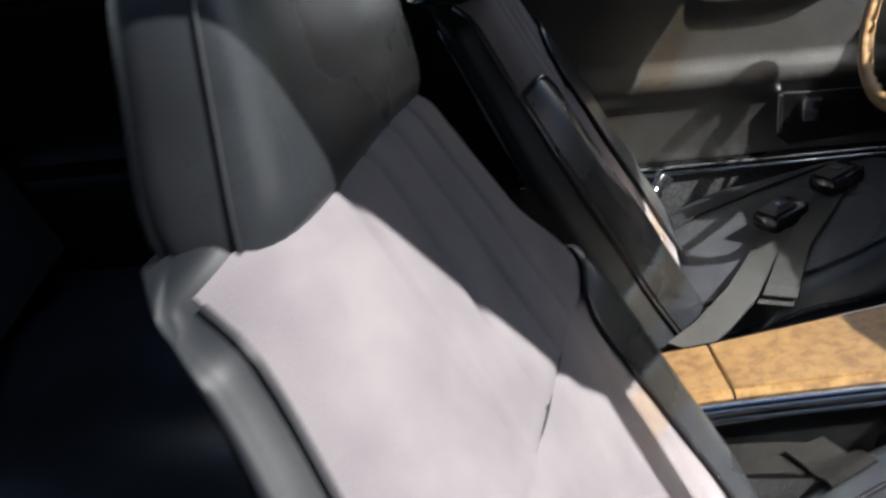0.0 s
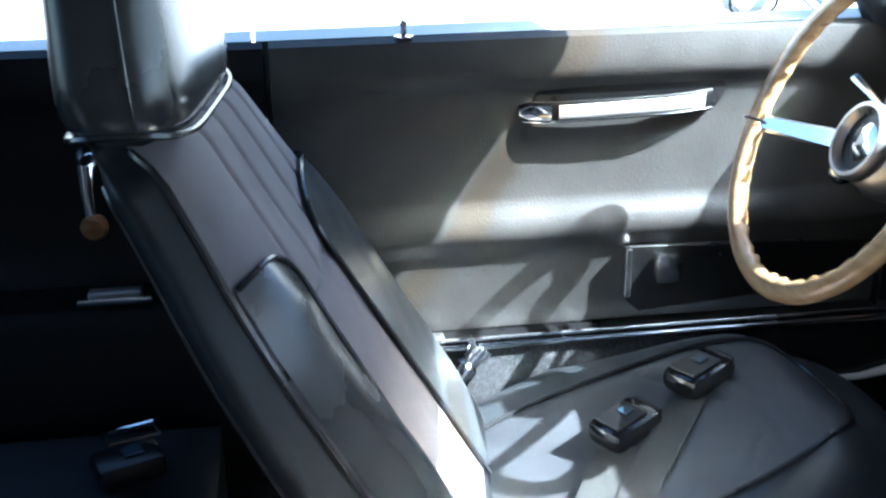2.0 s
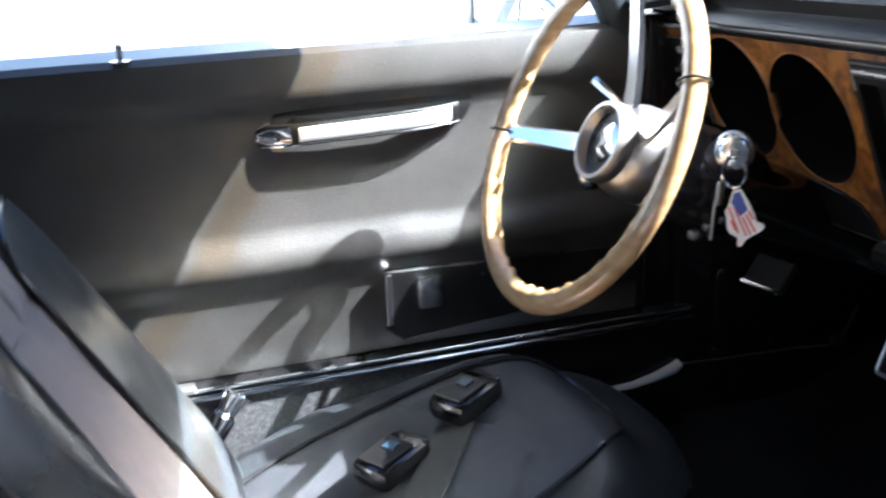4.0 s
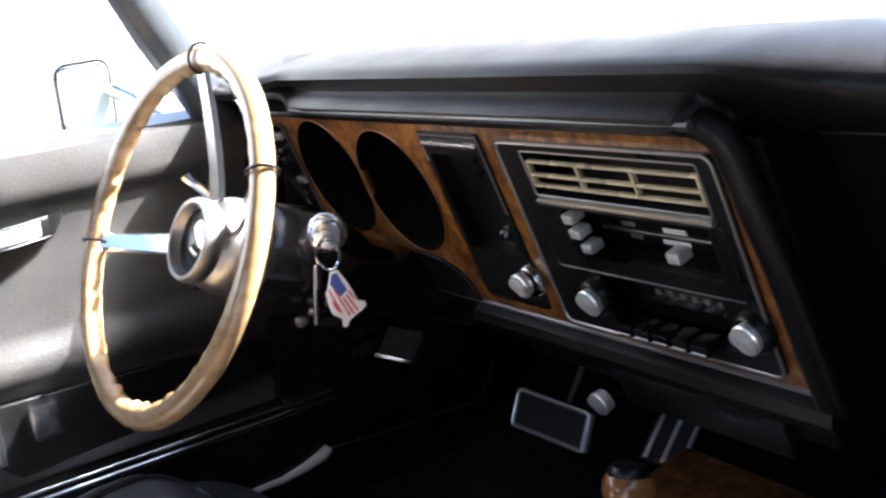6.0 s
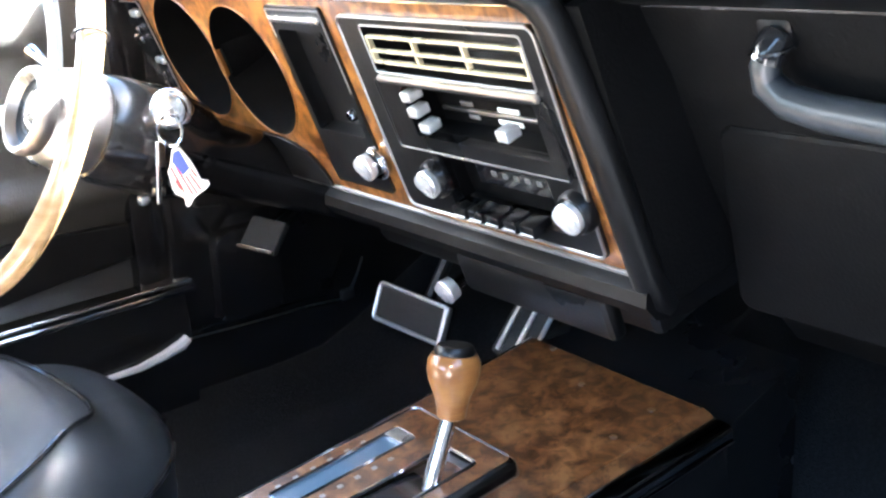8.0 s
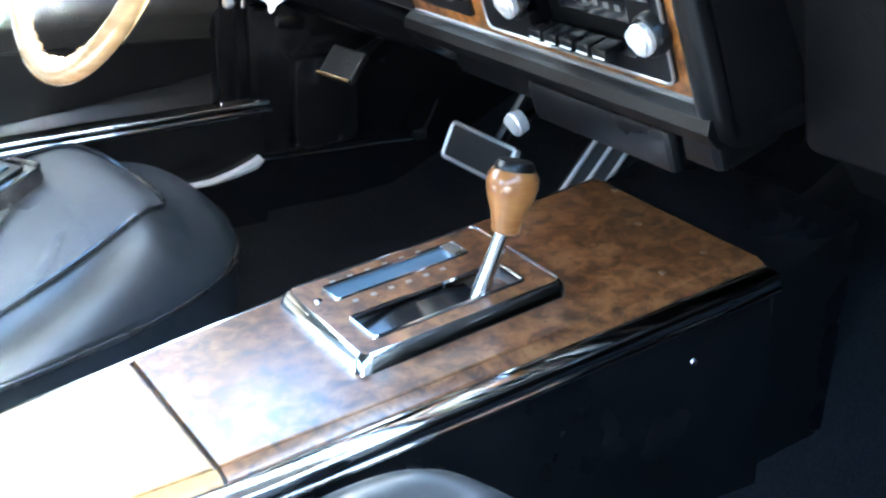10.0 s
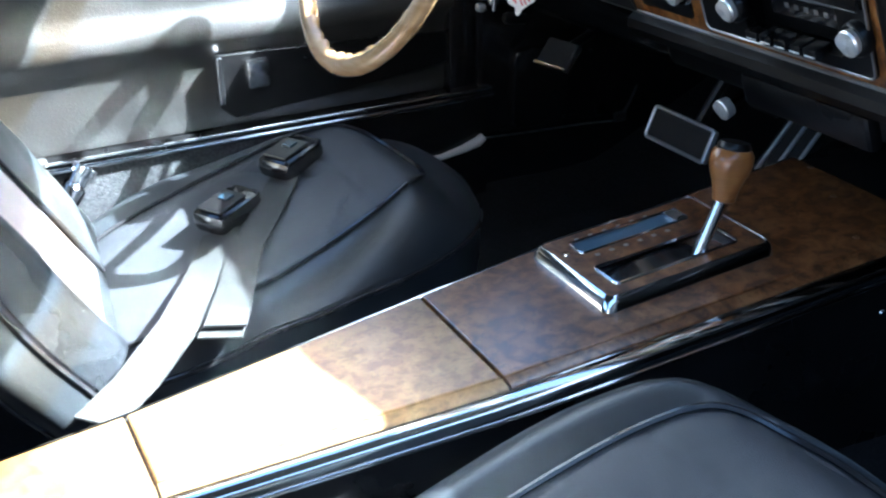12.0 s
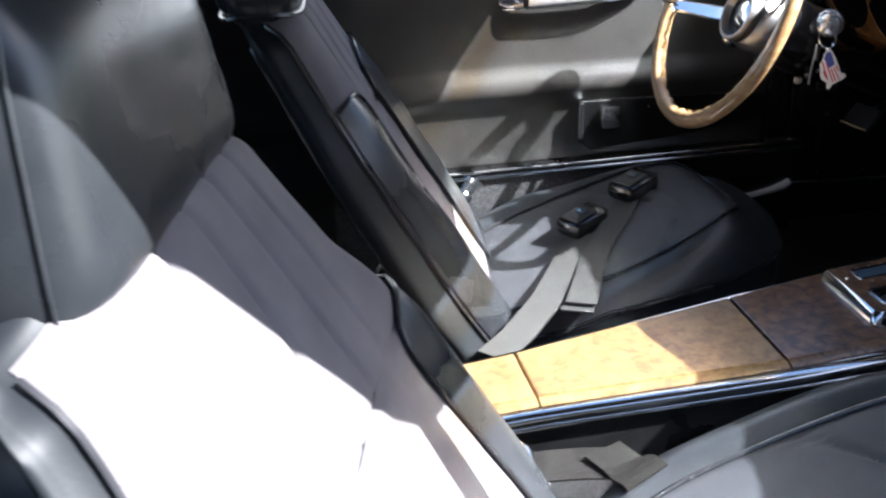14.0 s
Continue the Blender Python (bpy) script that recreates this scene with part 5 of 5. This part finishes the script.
    welt = [mv(head_point(head_half(0.04) * 1.0 * abs(math.cos(a)) ** 0.40 * (1 if math.cos(a) > 0 else -1), 0.008 + (0.010 - drop * 0.9) * math.cos(a) ** 2, -0.030 + 0.0505 * abs(math.sin(a)) ** 0.62 * (1 if math.sin(a) > 0 else -1))) for a in [2 * math.pi * k / 48 for k in range(48)]]
    part("bottom_welt", tube(welt, 0.0032, 6, closed=True), PIPING, h)
    part("neck", rbox(mv(seat_point(0, 0.54 - 0.01, -0.035)), (0.036, 0.14, 0.06), 0.01, Euler((0, radians(-25), 0)).to_matrix()), VINYL, t)
    # cushion
    seat_shift = Vector(seat_shift)
    xc, ax_, by, ex = -0.085, 0.237, cushion_half, 3.0
    def shape(f, cx, a, b):
        c, q = math.cos(f), math.sin(f)
        return cx + a * abs(c) ** (2 / ex) * (1 if c > 0 else -1), b * abs(q) ** (2 / ex) * (1 if q > 0 else -1)
    def outline(f, r):
        if wedge:
            # inner panel and outer welt lie between wedge's near and far sides; both draw in towards the front
            (ni, fi), (no, fo), front = wedge
            (xi, yi), (xo, yo) = shape(f, xc, 0.222, 1.0), shape(f, xc + (front - 0.152) / 2, ax_ + (front - 0.152) / 2, 1.0)
            yi = yi * (fi if yi > 0 else ni) + (0.12 * max(xi + 0.10, 0) if yi < 0 else 0)
            yo = yo * (fo if yo > 0 else no) + (0.16 * max(xo + 0.15, 0) if yo < 0 else 0)
            k = min(r / 0.66, 1.0)
            if r <= 0.66:
                return xc + (xi - xc) * k, yi * k
            k = (r - 0.66) / 0.34
            k = 0.45 * math.sin(k * math.pi / 2) + 0.55 * k
            return xi + (xo - xi) * k, yi + (yo - yi) * k
        xi, yi = shape(f, xc + 0.008, 0.224, 0.58 * by)
        if r < 0.66:
            return xc + (xi - xc) * r / 0.66, yi * r / 0.66
        xo, yo = shape(f, xc, ax_, by)
        k = (r - 0.66) / 0.34
        return xi + (xo - xi) * k, yi + (yo - yi) * k
    def slope(x):
        return 0.214 + 0.32 * (x - xc) - 0.04 * smooth(x, 0.06, 0.15) ** 2
    def top(x, y, r):
        z = slope(x)
        if r < 0.66:
            z += 0.010 - 0.012 * (r / 0.66) ** 6 - 0.010 * (1 - (r / 0.66) ** 2)
        else:
            q = (r - 0.66) / 0.34
            if wedge:
                drop_to = min(0.190 + 0.05 * (x + 0.1), z - 0.012)
                q = min(q, 1.0)
                return drop_to + (z - 0.002 - drop_to) * (1 - q ** 1.25) + 0.005 * math.sin(math.pi * q) ** 1.5
            z += -0.002 + 0.016 * math.sin(math.pi * min(q * 1.1, 1)) - 0.058 * q ** 1.9
        return z
    def ring_at(r, lift=0.0, n=144):
        out = []
        for q in range(n):
            x, y = outline(2 * math.pi * q / n, r)
            out.append(mv(Vector((x, y, top(x, y, r) + lift + 0.0022 * noise.noise((x * 11, y * 11, 5)))) + seat_shift))
        return out
    rs = [0.012 + 0.638 * k / 44 for k in range(45)]
    def cloth_ring(r):
        out = []
        for p in ring_at(r):
            y = p.y - o.y
            # a cross seam with a plain panel ahead of it, and a short seam to each side
            g = math.exp(-((p.x - 0.045 + 0.10 * abs(y)) / 0.0035) ** 2)
            g2 = math.exp(-((p.x + 0.60 * abs(y) - 0.045) / 0.0035) ** 2) * smooth(abs(y), 0.035, 0.045)
            p.z -= 0.0045 * max(0.5 * g, g2)
            out.append(p)
        return out
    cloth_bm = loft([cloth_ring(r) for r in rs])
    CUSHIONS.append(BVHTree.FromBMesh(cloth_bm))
    part("cushion_cloth", cloth_bm, SHADED_CLOTH, t, "charcoal cloth cushion centre in a darker shaded tone")
    rs = [0.64, 0.66, 0.68, 0.72, 0.76, 0.80, 0.84, 0.88, 0.92, 0.95, 0.98, 1.0]
    rings = [ring_at(r, 0.001) for r in rs]
    low = rings[-1]
    for k, (dz, sc) in enumerate(((-0.016, 1.0), (-0.05, 1.0), (-0.085, 0.985), (-0.11, 0.97)) if wedge else ((-0.02, 1.012), (-0.05, 1.015), (-0.085, 1.0), (-0.11, 0.97))):
        rings.append([Vector((xc + seat_shift.x + (p.x - xc - seat_shift.x) * sc, o.y + seat_shift.y + (p.y - o.y - seat_shift.y) * sc, max(p.z + dz, 0.055))) for p in low])
    border_bm = loft(rings, caps=False)
    CUSHIONS.append(BVHTree.FromBMesh(border_bm))
    part("cushion", border_bm, VINYL, t, "black vinyl cushion border")
    part("inner_piping", tube(ring_at(0.655, 0.003)[0:-1], 0.0030, 6, closed=True), PIPING, t)
    part("outer_piping", tube([p + Vector((0, 0, -0.004)) for p in ring_at(1.003)], 0.0034, 6, closed=True), PIPING, t)
    part("base", rbox(mv(Vector((-0.09, 0, 0.075)) + seat_shift), (0.34, 0.38, 0.11), 0.01), PLASTIC, t)
    # hinge at the outboard foot of the backrest
    hg = part("hinge", lathe([(0.016, -0.03), (0.019, -0.028), (0.019, 0.0), (0.015, 0.004), (0.015, 0.018), (0.018, 0.020), (0.018, 0.03), (0, 0.03)], Matrix.Translation(mv(Vector((foot[0] + 0.024, 0.278, 0.198)))) @ Matrix.Rotation(radians(35), 4, "Y"), 18), CHROME, t, "chrome backrest hinge")
    part("hinge", lathe([(0.016, -0.03), (0.019, -0.028), (0.019, 0.0), (0.015, 0.004), (0.015, 0.018), (0.018, 0.020), (0.018, 0.03), (0, 0.03)], Matrix.Translation(mv(Vector((foot[0] - 0.05, -0.240, 0.150)))) @ Matrix.Rotation(radians(35), 4, "Y"), 18), CHROME, t, "chrome backrest hinge")
    return t


front_seat(0.372, (-0.254, 0.165), (-0.517, 0.630), 0.12, 0.98, "black vinyl bucket seat with charcoal cloth inserts, belts lying on it", 0.150, (0, 0.004, 0), slim=0.010, thick=0.068, taper=(0.045, 0.12), narrow=0.075, cushion_half=0.222, bulge=0.25, wedge=((0.118, 0.180), (0.186, 0.262), 0.210), far_share=0.45)
front_seat(-0.415, (-0.384, 0.165), (-0.664, 0.647), 0.26, 1.0, "black vinyl bucket seat with charcoal cloth inserts, set further back", 0.172, (0.0, 0.010, 0.028), 0.350, (-0.015, 0.050, 0.030), thick=0.078, slim=0.034, taper=(0.046, 0.08), tall=0.578, lean=0.030, drop=0.026)


# ---- belts ----
def drape(x, y, lift=0.0, low=0.15):
    """The height of the cushions' top at x, y."""
    hits = [tree.ray_cast(Vector((x, y, 0.6)), Vector((0, 0, -1)))[0] for tree in CUSHIONS]
    return max([h.z for h in hits if h] + [low]) + lift


def strap(name, pts, width, parent, lift=0.004, thick=0.0024, label="", mat=BELT):
    """Webbing that lies along a path of (x, y, rise) on the cushion."""
    rows, n = [], 40
    for k in range(n + 1):
        f = k / n * (len(pts) - 1)
        i = min(int(f), len(pts) - 2)
        rows.append(Vector(pts[i]).lerp(Vector(pts[i + 1]), f - i))
    rings = []
    for k, p in enumerate(rows):
        along = rows[min(k + 1, n)] - rows[max(k - 1, 0)]
        a = Vector((along.y, -along.x, 0)).normalized()
        z = [drape(p.x + a.x * q * width / 2, p.y + a.y * q * width / 2, 0.0, 0.196) + lift + p.z for q in (-1, 0, 1)]
        mid = max(z[1], (z[0] + z[2]) / 2)
        l, c, r = [Vector((p.x + a.x * q * width / 2, p.y + a.y * q * width / 2, 0)) for q in (-1, 0, 1)]
        up = Vector((0, 0, thick))
        l.z, c.z, r.z = z[0], mid, z[2]
        rings.append([l, c, r, r + up, c + up, l + up])
    return part(name, loft(rings), mat, parent, label)


def buckle(x, y, turn, label):
    at = Vector((x, y, drape(x, y)))
    b = thing("belt_buckle", at, label, "buckle", group="driver's seat buckles")
    m = Euler((0, radians(-8), radians(turn))).to_matrix()
    c = at
    part("case", rbox(c + Vector((0, 0, 0.014)), (0.074, 0.052, 0.028), 0.010, m), GLOSS_BLACK, b)
    pl_ = part("plate", rbox(c + m @ Vector((-0.004, 0, 0.0295)), (0.046, 0.036, 0.004), 0.0015, m), PLASTIC, b, "black push plate")
    part("badge", rbox(c + m @ Vector((0.004, 0, 0.0322)), (0.014, 0.014, 0.003), 0.001, m), BLUE_BADGE, pl_, "small blue badge")
    part("lip", rbox(c + m @ Vector((0.036, 0, 0.022)), (0.010, 0.040, 0.008), 0.003, m), GLOSS_BLACK, b, "glossy black lip")
    return b


buckle(-0.094, 0.418, 30, "black lap belt buckle with blue badge lying on the cushion")
buckle(0.003, 0.460, 30, "black lap belt buckle lying beside its pair")


def belts():
    b = thing("lap_belt", (-0.2, 0.3, 0.2), "black webbing lap belts trailing over the driver's cushion", "seat belt")
    strap("webbing", [(-0.318, 0.092, 0.0), (-0.272, 0.134, 0.004), (-0.205, 0.224, 0.003), (-0.150, 0.320, 0.0), (-0.110, 0.395, 0.0)], 0.046, b)
    strap("webbing", [(-0.172, 0.180, 0.012), (-0.146, 0.236, 0.008), (-0.106, 0.320, 0.002), (-0.018, 0.435, 0.0)], 0.042, b, label="webbing with a folded end")
    strap("fold", [(-0.181, 0.170, 0.006), (-0.165, 0.205, 0.004), (-0.150, 0.240, 0.003)], 0.044, b)


belts()


def passenger_belt():
    b = thing("lap_belt", (-0.28, -0.18, 0.2), "dull brown webbing belt folded beside the passenger's cushion", "seat belt")
    strap("webbing", [(-0.350, -0.128, -0.012), (-0.315, -0.142, -0.004), (-0.275, -0.152, 0.000), (-0.232, -0.164, 0.002)], 0.056, b, mat=BROWN_BELT)
    strap("fold", [(-0.250, -0.140, 0.006), (-0.238, -0.170, 0.006), (-0.226, -0.214, 0.003)], 0.050, b, mat=BROWN_BELT)


passenger_belt()


def rear_buckle():
    b = thing("rear_belt_buckle", (-0.62, 0.41, 0.235), "black rear belt buckle with bright loop on the bench", "buckle")
    part("case", rbox((-0.62, 0.40, 0.242), (0.07, 0.05, 0.026), 0.008, Euler((0, 0, 0.4)).to_matrix()), PLASTIC, b)
    part("badge", rbox((-0.615, 0.400, 0.257), (0.020, 0.020, 0.003), 0.001, Euler((0, 0, 0.4)).to_matrix()), BLUE_BADGE, b, "small blue badge")
    part("loop", tube([(-0.65, 0.45, 0.250), (-0.60, 0.46, 0.254), (-0.59, 0.43, 0.256), (-0.64, 0.42, 0.252)], 0.003, 6, closed=True), CHROME, b, "bright metal loop")


rear_buckle()


# ---- mirror ----
def door_mirror():
    m = thing("door_mirror", (0.18, 0.86, 0.60), "chrome door mirror on the driver's door", "mirror")
    def mp(a, b, c):
        return Vector((0.222 + a, 0.90 + 0.30 * a + c, 0.632 + b))
    part("back_shell", prism(rect(-0.039, 0.039, -0.045, 0.045, 0.016), mp, 0.04, 0.008), BODY, m, "pale painted mirror back")
    part("rim", tube([mp(a, b, -0.001) for a, b in rect(-0.040, 0.040, -0.046, 0.046, 0.016)], 0.0022, 6, closed=True), PLASTIC, m, "thin dark rim")
    part("stem", tube([(0.255, 0.92, 0.640), (0.270, 0.86, 0.625), (0.275, 0.775, 0.600)], 0.010, 8), CHROME, m)


door_mirror()
